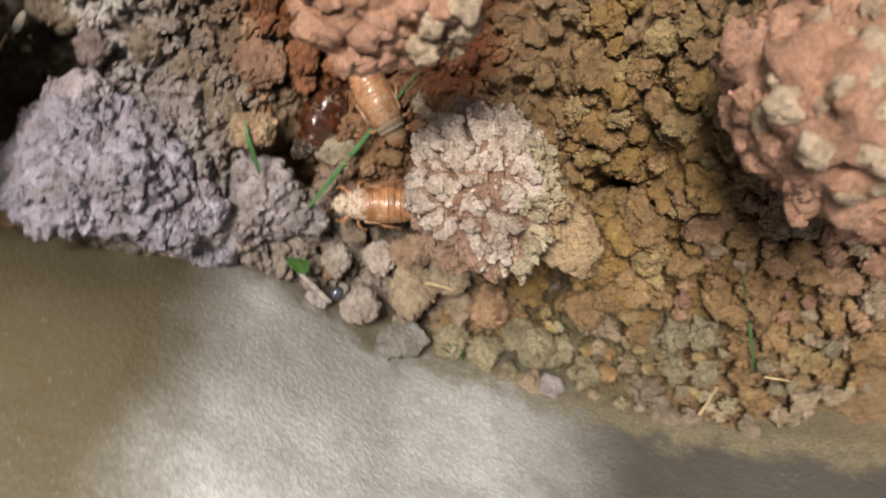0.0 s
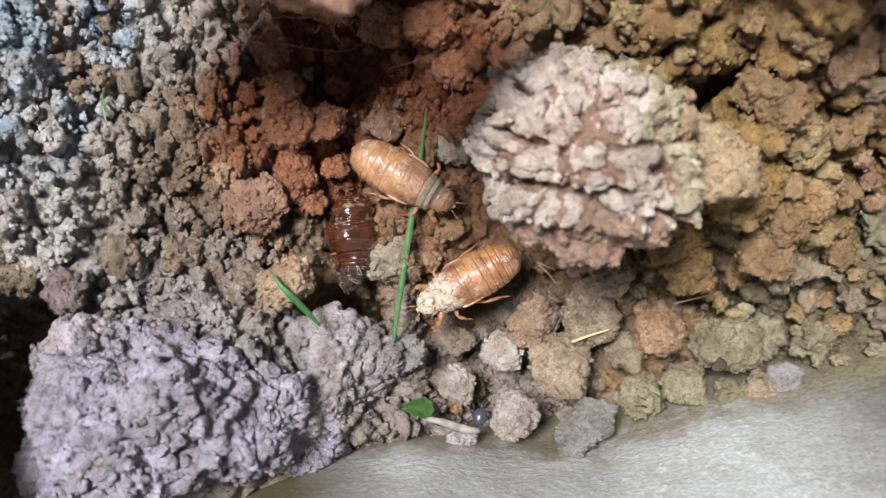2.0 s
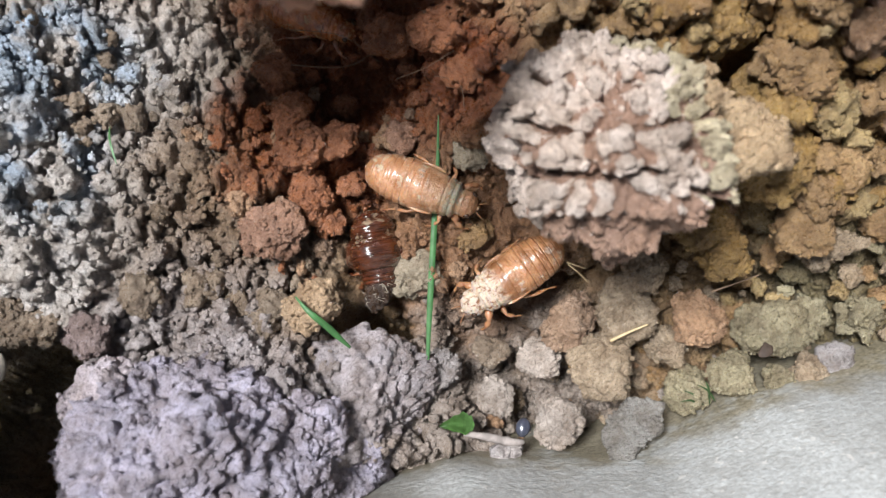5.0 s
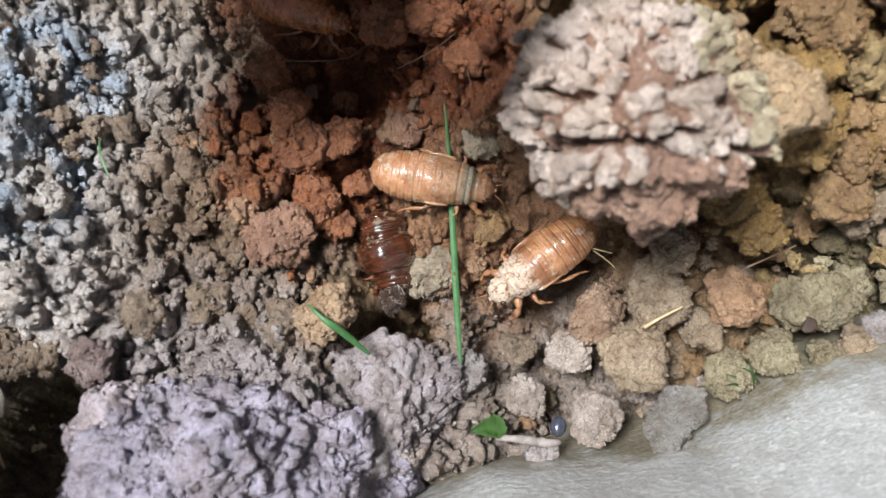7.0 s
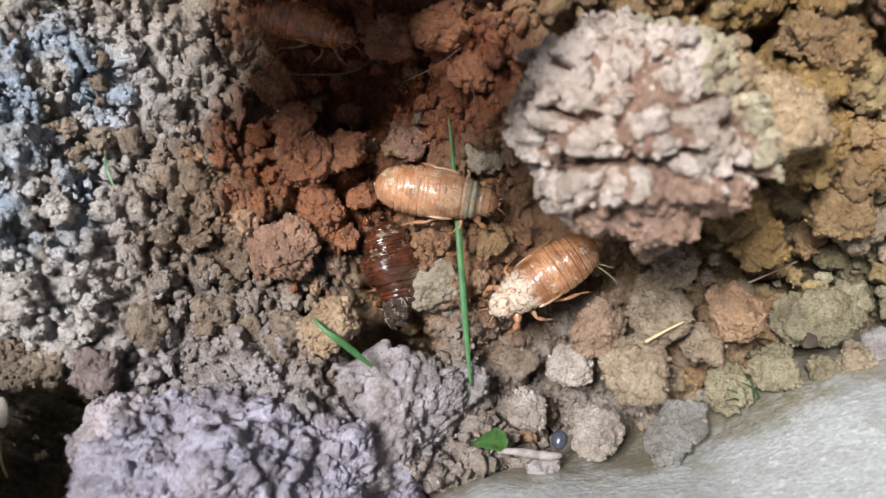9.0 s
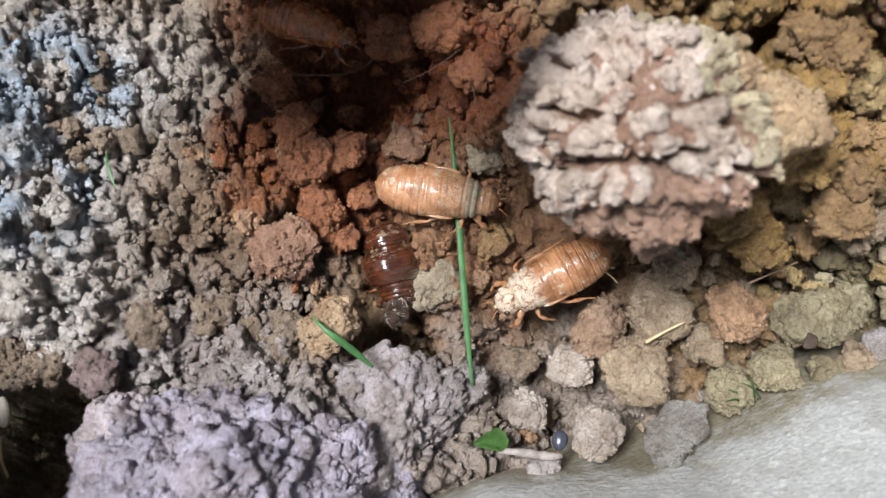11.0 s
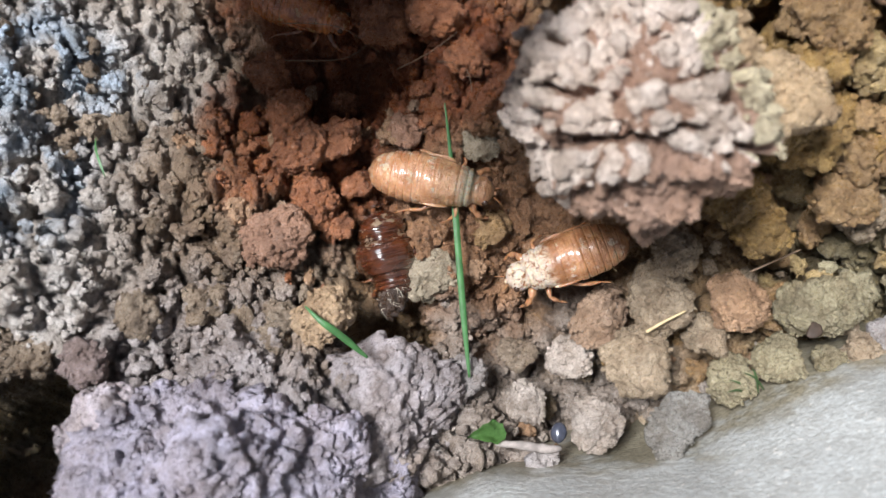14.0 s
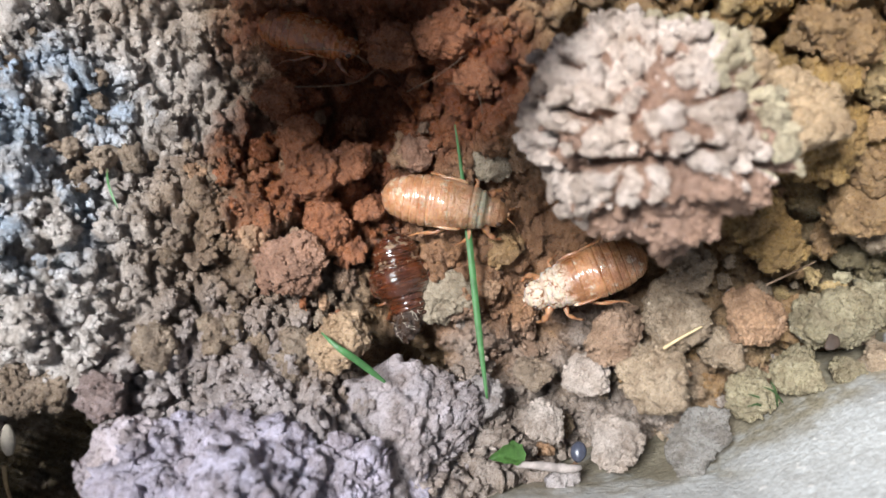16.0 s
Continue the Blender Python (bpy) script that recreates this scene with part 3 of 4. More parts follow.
WORDS = {
    "pink": "small pinkish loam clod on the floor of the hollow", "tan": "tan loam clod with a crumbly skin",
    "brown": "damp brown loam clod on the floor of the hollow", "orange": "reddish clay clod in the hollow",
    "orangetan": "squarish orange clay clod on the floor", "ochre": "ochre clay clod in the bank", "yellow": "yellowish clay clod with a crumbly skin",
    "olive": "olive-tinged loam clod near the stone", "grey": "grey loam clod in the bank", "redgrey": "reddish grey loam clod in the bank",
    "greybrown": "greyish brown loam clod in the bank",
    "honey": "honey-coloured clay clod beside the dark hole",
    "sand": "sandy beige loam clod on the floor",
    "rose": "small brownish rose clay clod in the bank",
    "slate": "slate-grey broken piece of earth in the dig", "mould": "loam clod with a pale mouldy skin",
}
FLOOR_CLODS = (
    (-18, 41, 0, 5.9, "pink"), (-31, 41, -2, 6.0, "pink"), (-23, 27, 3, 6.6, "pink"), (-8, 31, 0, 9.0, "sand"),
    (13, 26, 4, 7.6, "orangetan"), (25, 16, 0, 8.0, "olive"), (12, 14, -2, 6.2, "olive"), (19, 8, -2, 3.8, "olive"),
    (24, 5, -3, 5.1, "sand"), (3, 17, -3, 6.5, "olive"), (3, 37, 5, 9.0, "sand"), (-9, 43, 2, 7.4, "brown"),
    (-29.5, 69.5, 16.5, 6.6, "mould"), (-50.3, 70.2, 28.5, 6.8, "honey"), (-14, 68, 16, 4.6, "tan"),
)
BANK_CLODS = (
    (-4, 79, 27, 4.6, "mould"), (-15, 90, 31, 5.0, "rose"), (22, 36, 24, 6.5, "ochre"), (23, 31, 17, 6.7, "ochre"),
    (10, 40, 13, 6.2, "sand"), (39, 26, 14, 7.0, "tan"), (44, 29, 20, 6.3, "tan"), (36, 36, 31, 7.0, "ochre"),
    (45, 40, 39, 5.3, "ochre"), (52, 35, 32, 4.7, "yellow"), (49, 41, 43, 6.3, "tan"), (50, 29, 22, 5.8, "tan"),
    (5, 26, 0, 5.0, "sand"), (31, 4, -4, 4.9, "grey"), (32, 40, 39, 6.2, "ochre"), (-11, 36, 1, 3.5, "tan"),
)
RED_CLODS = (
    (-30, 103, 42, 5.9, "orange"), (-33, 97, 39, 6.7, "orange"), (-25, 95, 37, 4.7, "orange"), (-28, 113, 44, 5.2, "orange"),
    (-37, 84, 29, 3.8, "orange"), (-47, 87, 36, 7.8, "rose"), (-37, 89, 33, 6.1, "orange"), (-13, 94, 30, 3.1, "orange"),
    (-5, 102, 46, 6.1, "orange"), (3, 96, 46, 6.0, "orange"), (3, 87, 40, 4.9, "orange"), (-29, 88, 30, 3.4, "orange"),
)
GREY_CLODS = (
    (-63, 82, 31, 4.2, "greybrown"), (-88, 88, 43, 5.4, "redgrey"), (-100, 99.5, 47, 6.2, "greybrown"), (-107, 103, 50, 6.4, "redgrey"), (-95, 95, 45, 4.6, "greybrown"), (-113, 105, 54, 6, "greybrown"), (-66, 86, 35, 5.6, "greybrown"), (-76, 90, 41, 5.5, "greybrown"),
    (-57, 77, 29, 4.4, "greybrown"), (-26, 49, 3, 4.1, "greybrown"), (-37, 51, 7, 5.2, "grey"), (-37, 28, 2, 3.6, "grey"), (-36, 73, 20, 2.8, "greybrown"),
)
seed = 40
for batch in (FLOOR_CLODS, BANK_CLODS, RED_CLODS, GREY_CLODS):
    for x, y, z, r, kind in batch:
        seed += 1
        rnd = random.Random(seed)
        if r >= 5.8:
            tagged(great_clod(x, y, z + 0.22 * r, r * 0.86, kind, kind, WORDS[kind], seed, 7, (0.16 * r, 0.34 * r), (rnd.uniform(0.9, 1.15), rnd.uniform(0.85, 1.1), rnd.uniform(0.75, 0.95)),
                              rnd.uniform(0, 360), 0.7, -0.10, 0.0, 5, knob=0.13, crumb=0.06), group="clods in the hollow")
            continue
        clod(x, y, z + 0.25 * r, r * 0.92, kind, WORDS[kind], seed, 4, (rnd.uniform(0.9, 1.15), rnd.uniform(0.85, 1.1), rnd.uniform(0.75, 0.95)),
             rnd.uniform(0, 360), 0.13, 0.06, 0.34, 1.5, group="clods in the hollow")


def flake(x, y, z, turn):
    """A flat broken plate of earth with a ragged edge."""
    bm = bmesh.new()
    rings = []
    for lift, grow in ((-1.6, 0.86), (-0.9, 1.0), (0.5, 1.0), (1.0, 0.93), (1.15, 0.6), (1.2, 0.25)):
        ring = []
        for k in range(64):
            a = k * math.tau / 64
            edge = min(far / max(0.08, math.cos(a - way)) for way, far in ((0.2, 6.6), (1.3, 6.0), (2.5, 6.8), (3.3, 7.4), (4.3, 5.6), (5.2, 7.6))) + 1.3 * noise.noise(Vector((math.cos(a) * 2.2, math.sin(a) * 2.2, 7.0)))
            p = Vector((math.cos(a) * edge * grow, math.sin(a) * edge * grow * 0.78, lift))
            p.z += 0.5 * noise.noise(p * 0.4) + 0.3 * noise.noise(p * 1.1)
            ring.append(bm.verts.new(p * MM))
        rings.append(ring)
    for u, w in zip(rings, rings[1:]):
        for k in range(64):
            bm.faces.new((u[k], u[(k + 1) % 64], w[(k + 1) % 64], w[k]))
    bm.faces.new(rings[0])
    bm.faces.new(rings[-1])
    bmesh.ops.recalc_face_normals(bm, faces=bm.faces)
    ob = finish("soil_clod", bm, SOILS["slate"])
    ob.matrix_world = pose(x * MM, y * MM, z * MM, -14, 8, turn)
    return tagged(ob, "flat slate-grey earth flake at the stone's edge", "clod")


flake(-12, 17.0, 4.4, 25)


def packed_clods():
    """Rounded clods packed side by side over the bank and along the stone."""
    rnd = random.Random(77)
    shapes = {}
    done = []
    for tries in range(14000):
        x, y = rnd.uniform(12, 124), rnd.uniform(-14, 100)
        off = y - float(contact(x * MM)) / MM
        if off < 1.5 or (x < 30 and y > 34) or math.hypot(x - 9, y - 47) < 20:
            continue
        r = 1.8 + 4.4 * rnd.random() ** 1.5 if off > 14 else rnd.uniform(1.8, 5.2)
        z = relief_at(x * MM, y * MM) / MM
        if z < -12 or any((x - a) ** 2 + (y - b) ** 2 + (z - c) ** 2 < (0.74 * (r + q)) ** 2 for a, b, c, q in done):
            continue
        done.append((x, y, z, r))
        if off < 9:
            kind = rnd.choice(("sand", "olive", "greybrown", "olive", "sand"))
        elif off < 26:
            kind = rnd.choice(("olive", "olive", "tan", "sand", "yellow"))
        elif x > 62:
            kind = rnd.choice(("sand", "orangetan", "tan", "rose"))
        else:
            kind = rnd.choice(("ochre", "tan", "tan", "yellow", "ochre"))
        k = rnd.randrange(2) if r < 2.8 else 2 + rnd.randrange(3)
        if (kind, k) not in shapes:
            bm = lump(300 + 7 * k + len(kind), 3 if k < 2 else 4, 0.22, 0.13, 0.5, 1.6, (1, rnd.uniform(0.8, 1.0), rnd.uniform(0.75, 0.95)))
            mesh = bpy.data.meshes.new("soil_clod")
            bm.to_mesh(mesh)
            bm.free()
            mesh.materials.append(SOILS[kind])
            mesh.shade_smooth()
            shapes[kind, k] = mesh
        ob = new("lump_of_earth", shapes[kind, k])
        ob.parent = ground
        ob.matrix_world = pose(x * MM, y * MM, (z + 5.4 * min(1, (x - 10) / 16) + 0.3 * r) * MM, rnd.uniform(-25, 25), rnd.uniform(-25, 25), rnd.uniform(0, 360)) @ Matrix.Scale(r * MM, 4)
        if len(done) >= 340:
            break


packed_clods()


def loose_clods(seed, count, spot, sizes, lift, kinds, wave, group):
    """Smaller clods strewn over one stretch of ground."""
    rnd = random.Random(seed)
    shapes, done = {}, []
    for tries in range(6000):
        x, y = rnd.uniform(*spot[:2]), rnd.uniform(*spot[2:])
        if y - float(contact(x * MM)) / MM < 1.5:
            continue
        r = sizes[0] + (sizes[1] - sizes[0]) * rnd.random() ** 1.6
        z = relief_at(x * MM, y * MM) / MM
        near = any(math.hypot(x - a, y - b) < c + r for a, b, c in KEEP_OFF)
        if near or any((x - a) ** 2 + (y - b) ** 2 + (z - c) ** 2 < (0.85 * (r + q)) ** 2 for a, b, c, q in done):
            continue
        done.append((x, y, z, r))
        kind, k = rnd.choice(kinds), rnd.randrange(5)
        if not group and x > -68:
            kind = rnd.choice(("greybrown", "bank", "bank"))
        if (kind, k) not in shapes:
            bm = lump(seed + 13 * k + len(kind), 3 if wave > 0.47 else 4, 0.22, 0.13, wave, 1.7, (1, rnd.uniform(0.75, 1.0), rnd.uniform(0.7, 0.95)))
            mesh = bpy.data.meshes.new("soil_clod")
            bm.to_mesh(mesh)
            bm.free()
            mesh.materials.append(SOILS[kind])
            mesh.shade_smooth()
            shapes[kind, k] = mesh
        ob = new("soil_clod" if group else "lump_of_earth", shapes[kind, k])
        if not group:
            ob.parent = ground
        ob.matrix_world = pose(x * MM, y * MM, (z + lift + 0.25 * r) * MM, rnd.uniform(0, 360), rnd.uniform(0, 360), rnd.uniform(0, 360)) @ Matrix.Scale(r * MM, 4)
        if group:
            tagged(ob, WORDS[kind], "clod", group)
        if len(done) >= count:
            break


# room for the insects, the deep hole and the blade
KEEP_OFF = [(-9, 82.5, 4.5), (-6, 86, 4), (-43, 69.5, 6), (-40, 66, 5), (-106, 96, 13)] + [(-32 + 4 * k, 53.5 - 0.7 * k, 7) for k in range(10)] + [(-27 + 3 * k, 87 - 3.4 * k, 7) for k in range(8)] + [(-31 - 1.5 * k, 83 - 3.5 * k, 6) for k in range(5)]
loose_clods(501, 120, (-36, 34, 6, 66), (0.9, 3.4), 1.6, ("sand", "orangetan", "sand", "tan", "pink"), 0.4, "clods in the hollow")
loose_clods(502, 330, (-120, -46, 68, 146), (0.9, 3.6), 0.5, ("bank",), 0.5, "")
loose_clods(503, 46, (-52, 6, 72, 112), (1.2, 3.4), 0.5, ("orange", "orange", "brown", "orangetan"), 0.45, "clods in the hollow")


# ---- the insects ----
def ring_body(stations, sides=44, under=0.72, crease=0.03):
    """A body lofted along x from (x, half width, half height, centre z) stations."""
    bm = bmesh.new()
    rings = []
    for x, w, hgt, cz in stations:
        ring = []
        for k in range(sides):
            a = k * math.tau / sides
            c, s = math.cos(a), math.sin(a)
            q = Vector((x * 1.5, 4 * c, 4 * s))
            k = 1 + crease * noise.noise(q * 0.45) + 0.7 * crease * noise.noise(Vector((x * 2.4, 3 * c, 3 * s)))
            ring.append(bm.verts.new((x * MM, w * k * MM * c, (cz + hgt * k * s * (1 if s > 0 else under)) * MM)))
        rings.append(ring)
    for u, w in zip(rings, rings[1:]):
        for k in range(sides):
            bm.faces.new((u[k], u[(k + 1) % sides], w[(k + 1) % sides], w[k]))
    bm.faces.new(rings[0])
    bm.faces.new(rings[-1])
    bmesh.ops.recalc_face_normals(bm, faces=bm.faces)
    return bm


def profile(x, table):
    xs = [r[0] for r in table]
    return [float(np.interp(x, xs, [r[i] for r in table])) for i in (1, 2, 3)]


BODY = ((-13.0, 0.5, 0.5, 4.0), (-12.7, 1.7, 1.5, 4.0), (-12, 2.8, 2.5, 4.1), (-11, 3.6, 3.2, 4.3), (-8, 4.6, 4.2, 4.7), (-4, 5.1, 4.6, 5.0), (0, 4.9, 4.5, 5.2),
        (3, 4.4, 4.0, 5.2), (5.5, 4.1, 3.7, 5.1), (7.4, 3.7, 3.3, 4.9), (8.3, 2.7, 2.4, 4.7), (9.0, 2.9, 2.6, 4.6), (10.2, 3.0, 2.5, 4.5), (11.2, 2.3, 1.9, 4.4), (11.8, 1.3, 1.2, 4.3), (12.1, 0.5, 0.5, 4.2))


HUMPED = ((-13.0, 0.5, 0.5, 4.0), (-12.7, 1.7, 1.5, 4.0), (-12, 2.6, 2.4, 4.2), (-9.5, 4.0, 3.6, 4.6), (-7, 4.4, 4.0, 4.8), (-5.6, 4.0, 3.6, 4.8), (-4.2, 4.8, 4.7, 5.0), (-2.2, 5.2, 5.4, 5.1),
          (0, 5.2, 5.6, 5.2), (2.2, 4.9, 5.1, 5.1), (4.2, 4.2, 4.2, 5.0), (5.4, 3.5, 3.3, 4.9), (8, 3.5, 3.1, 4.8), (10, 2.7, 2.5, 4.6), (11.6, 2.0, 1.8, 4.4), (12.5, 0.7, 0.7, 4.2))


def nymph(skin, thorax_skin, legs_skin, label, body=BODY):
    """A cicada nymph 25 mm long, head towards +x, feet at z = 0."""
    root = tagged(new("cicada_nymph"), label, "insect", "cicada nymphs in the hollow")
    cuts = [-12.2, -11.1, -9.8, -8.4, -6.9, -5.3, -3.6, -1.8]
    stations = []
    for n in range(211):
        x = -13.2 + n * (14.4 / 210)
        w, hgt, cz = profile(x, body)
        # each plate swells and then steps down over the next one behind it
        ahead = [c for c in cuts if c <= x]
        f = 1.0
        if ahead and ahead[-1] != cuts[-1]:
            f = (x - ahead[-1]) / (cuts[len(ahead)] - ahead[-1])
        ridge = 1.0 + 0.035 * (1 - f) * min(1.0, f * 7) - 0.04 * math.exp(-(f / 0.15) ** 2)
        stations.append((x, w * ridge, hgt * ridge, cz))
    part("abdomen", ring_body(stations), skin, root)
    stations = []
    for n in range(61):
        x = 0.7 + n * (8.3 / 60)
        w, hgt, cz = profile(x, body)
        gap = min(abs(x - c) for c in (4.9, 6.6, 7.9))
        stations.append((x, w * (1.02 - 0.06 * math.exp(-(gap / 0.25) ** 2)), hgt * (1.03 - 0.09 * math.exp(-(gap / 0.25) ** 2)), cz))
    part("thorax", ring_body(stations), thorax_skin, root, "thorax caked with dried pale mud")
    stations = []
    for n in range(31):
        x = 8.7 + n * (3.8 / 30)
        w, hgt, cz = profile(x, body)
        stations.append((x, w * 0.99, hgt * 0.97, cz))
    head = part("head", ring_body(stations), thorax_skin, root)
    for side in (-1, 1):
        eye = lump(1, 3, 0, 0, 0.02, 1.5, (0.75 * MM, 0.65 * MM, 0.75 * MM))
        bmesh.ops.translate(eye, verts=eye.verts, vec=(10.6 * MM, side * 2.35 * MM, 5.2 * MM))
        part("eye", eye, EYE_BLACK, head, "small dark eye")
        part("antenna", tube([(c[0] * MM, side * c[1] * MM, c[2] * MM) for c in bow(((12.2, 0.9, 4.4), (13.2, 1.4, 4.0), (14.0, 1.8, 2.8), (14.4, 2.2, 1.8)), 10)],
                             [0.16 * MM * (1 - 0.06 * k) for k in range(11)], 6), legs_skin, head)
        # wing pads lie along the flanks
        pad = lump(5, 3, 0, 0, 0.05, 1.2, (3.4 * MM, 0.55 * MM, 1.5 * MM))
        bmesh.ops.rotate(pad, verts=pad.verts, cent=(0, 0, 0), matrix=Matrix.Rotation(radians(side * -28), 3, "X"))
        bmesh.ops.translate(pad, verts=pad.verts, vec=(0.4 * MM, side * 4.45 * MM, 5.2 * MM))
        part("wing_pad", pad, thorax_skin, root)
        for name, line, thick in (
            ("front_leg", ((7.6, 2.2, 3.2), (9.0, 4.3, 2.9), (10.6, 4.9, 1.3), (11.9, 4.3, -0.3)), 0.85),
            ("middle_leg", ((5.0, 3.0, 2.8), (5.4, 5.6, 2.9), (4.0, 6.7, 1.2), (2.6, 7.3, -0.3)), 0.55),
            ("hind_leg", ((1.4, 3.4, 2.8), (-1.4, 5.7, 2.9), (-4.9, 6.3, 1.5), (-7.0, 7.0, -0.3)), 0.55),
        ):
            joints = [np.array((c[0], side * c[1], c[2])) for c in line]
            curve, rad = [], []
            for k, (p, q) in enumerate(zip(joints, joints[1:])):
                for f, swell in ((0.04, 0.7), (0.3, 1.15), (0.65, 1.0), (0.94, 0.6)):
                    curve.append(tuple((p + (q - p) * f) * MM))
                    rad.append(thick * swell * (1.0, 0.72, 0.36)[k] * MM)
            part(name, tube(curve, rad, 8), legs_skin, root)
    return root


AMBER = shell("amber_skin", (0.47, 0.25, 0.13), (0.30, 0.135, 0.058), (0.50, 0.38, 0.26), -14 * MM, 14 * MM, 0.15, wrinkle=0.9, gloss=0.7)
AMBER_HEAD = shell("muddy_amber_skin", (0.43, 0.25, 0.14), (0.25, 0.125, 0.06), (0.29, 0.26, 0.18), 5.2 * MM, 8.2 * MM, 1.5)
TAWNY = shell("tawny_skin", (0.42, 0.205, 0.092), (0.22, 0.09, 0.034), (0.52, 0.38, 0.27), -14 * MM, 4 * MM, 0.1, wrinkle=1.0, gloss=0.7)
TAWNY_HEAD = shell("mud_crusted_skin", (0.30, 0.135, 0.055), (0.17, 0.07, 0.026), (0.58, 0.46, 0.35), 3.2 * MM, 14 * MM, 0.85)
DARK = shell("dark_brown_skin", (0.09, 0.026, 0.010), (0.035, 0.012, 0.006), (0.22, 0.15, 0.09), -14 * MM, -3 * MM, 0.15, 0.12, wrinkle=0.3, gloss=0.95)
LEGS = shell("leg_skin", (0.38, 0.19, 0.09), (0.22, 0.10, 0.045), None, rough=0.32)
DUSTY = shell("dusty_brown_skin", (0.42, 0.145, 0.04), (0.20, 0.062, 0.018), (0.50, 0.33, 0.17), -14 * MM, 14 * MM, 0.1, 0.22, wrinkle=1.0, gloss=0.8)
DARK_LEGS = shell("dark_leg_skin", (0.20, 0.08, 0.035), (0.10, 0.035, 0.015), None, rough=0.22, gloss=0.7)

nymph_a = nymph(AMBER, AMBER_HEAD, LEGS, "golden-brown cicada nymph with grey muddy thorax on a grass blade")
nymph_b = nymph(TAWNY, TAWNY_HEAD, LEGS, "tawny cicada nymph with a pale mud-crusted head crawling over clods")
nymph_c = nymph(DARK, DARK, DARK_LEGS, "glossy dark brown cicada nymph half buried in the soil", HUMPED)
nymph_d = nymph(DUSTY, DUSTY, DARK_LEGS, "dark brown cicada nymph in the deep end of the hollow")


# ---- plants and litter ----
def blade(line, width, material, label, name="grass_blade", fold=0.35, category="grass"):
    """A grass blade with a keel, along a bent line."""
    bm = bmesh.new()
    pts = [Vector(p) * MM for p in bow(line, 24)]
    rings = []
    for i, p in enumerate(pts):
        f = i / (len(pts) - 1)
        w = width * MM * (0.35 + 0.65 * min(1, f * 4)) * (1 - max(0, f - 0.55) / 0.45 * 0.85)
        d = (pts[min(i + 1, len(pts) - 1)] - pts[max(i - 1, 0)]).normalized()
        side = d.cross(Vector((0.05, -0.35, 0.93))).normalized()
        up = side.cross(d)
        rings.append([bm.verts.new(q) for q in (p - side * w / 2 + up * w * fold, p, p + side * w / 2 + up * w * fold,
                                                p + side * w * 0.44 + up * (w * fold - 0.00012), p - up * 0.00016, p - side * w * 0.44 + up * (w * fold - 0.00012))])
    for a, b in zip(rings, rings[1:]):
        for k in range(6):
            bm.faces.new((a[k], a[(k + 1) % 6], b[(k + 1) % 6], b[k]))
    bm.faces.new(rings[0])
    bm.faces.new(rings[-1])
    bmesh.ops.recalc_face_normals(bm, faces=bm.faces)
    return tagged(finish(name, bm, material), label, category)


long_blade = blade(((-39.6, 51.6, 11.5), (-31, 60.5, 17.5), (-20, 71.5, 25), (-12, 79.5, 30.5), (-5.5, 86, 36.5)), 1.3, GRASS, "long fresh green grass blade lying across the hollow under a nymph")
long_blade.data.transform(Matrix.Translation((5.5 * MM, -86 * MM, -34.5 * MM)))
blade(((-48.6, 59.6, 27), (-49.4, 63.8, 32.5), (-50.4, 67.5, 35.5), (-51.0, 71.8, 36)), 1.3, GRASS, "short green grass blade bent over the yellowish clod")
blade(((-63.4, 109, 55.5), (-61.8, 113.5, 57), (-60.6, 117.5, 56)), 0.42, GRASS, "thin pale green grass shoot in the grey bank")
blade(((88.7, 8.2, 0), (85.6, 16, 9), (82.3, 22.9, 16.5), (75.8, 32.9, 33)), 0.8, GRASS, "thin green grass stalk hanging down the ochre bank")


for base, tip in (((3.0, 12.4, 0.5), (1.0, 16.5, 5.5)), ((4.2, 11.8, 0.2), (6.0, 15.6, 5.0)), ((5.6, 11.6, -0.4), (4.2, 15.8, 4.6)), ((2.2, 13.0, 1.0), (-0.8, 15.0, 5.2))):
    middle = tuple((a + b) / 2 + c for a, b, c in zip(base, tip, (0.4, 0.2, 0.9)))
    tagged(blade((base, middle, tip), 0.42, SHOOT, "fine dark green moss shoot at the stone's edge", "moss_shoot", 0.35, "moss"), group="moss shoots at the stone")


def rod(line, radius, material, label, name, category, sides=6):
    curve = [tuple(v * MM for v in p) for p in bow(line, 12)]
    return tagged(finish(name, tube(curve, [radius * MM * (1 - 0.04 * k) for k in range(13)], sides), material), label, category)


rod(((-4.7, 32.6, 10.7), (-0.8, 31.6, 11.4), (3.4, 30.4, 11.7)), 0.42, STRAW, "pale dry straw bit on the tan clods", "straw", "straw")
rod(((18.3, 28.3, 9.8), (23, 26.6, 10.4), (28.3, 25.2, 9.5)), 0.28, ROOT, "thin brown rootlet across the clods", "rootlet", "root")
rod(((72.7, -3.8, -0.4), (79, 4.2, -2.0)), 0.45, STRAW, "pale straw bit by the stone", "straw", "straw")
rod(((91.8, 6.9, 0.2), (99.1, 5.8, 0)), 0.4, STRAW, "pale straw bit by the stone", "straw", "straw")
rod(((-2, 50, 17), (-0.5, 48, 16.2), (0.5, 46.8, 15.4)), 0.16, STRAW, "fine pale root hair on the clods", "rootlet", "root")
rod(((-2, 49.6, 16.6), (-1.2, 47, 15), (-0.8, 44.8, 13.6)), 0.16, STRAW, "fine pale root hair on the clods", "rootlet", "root")
stem_line = [tuple(v * MM for v in p) for p in bow(((-41.0, 36.2, 8.2), (-37.6, 33.0, 7.2), (-35.2, 30.6, 5.6), (-33.4, 28.9, 4.9), (-32.0, 28.2, 3.6)), 26)]
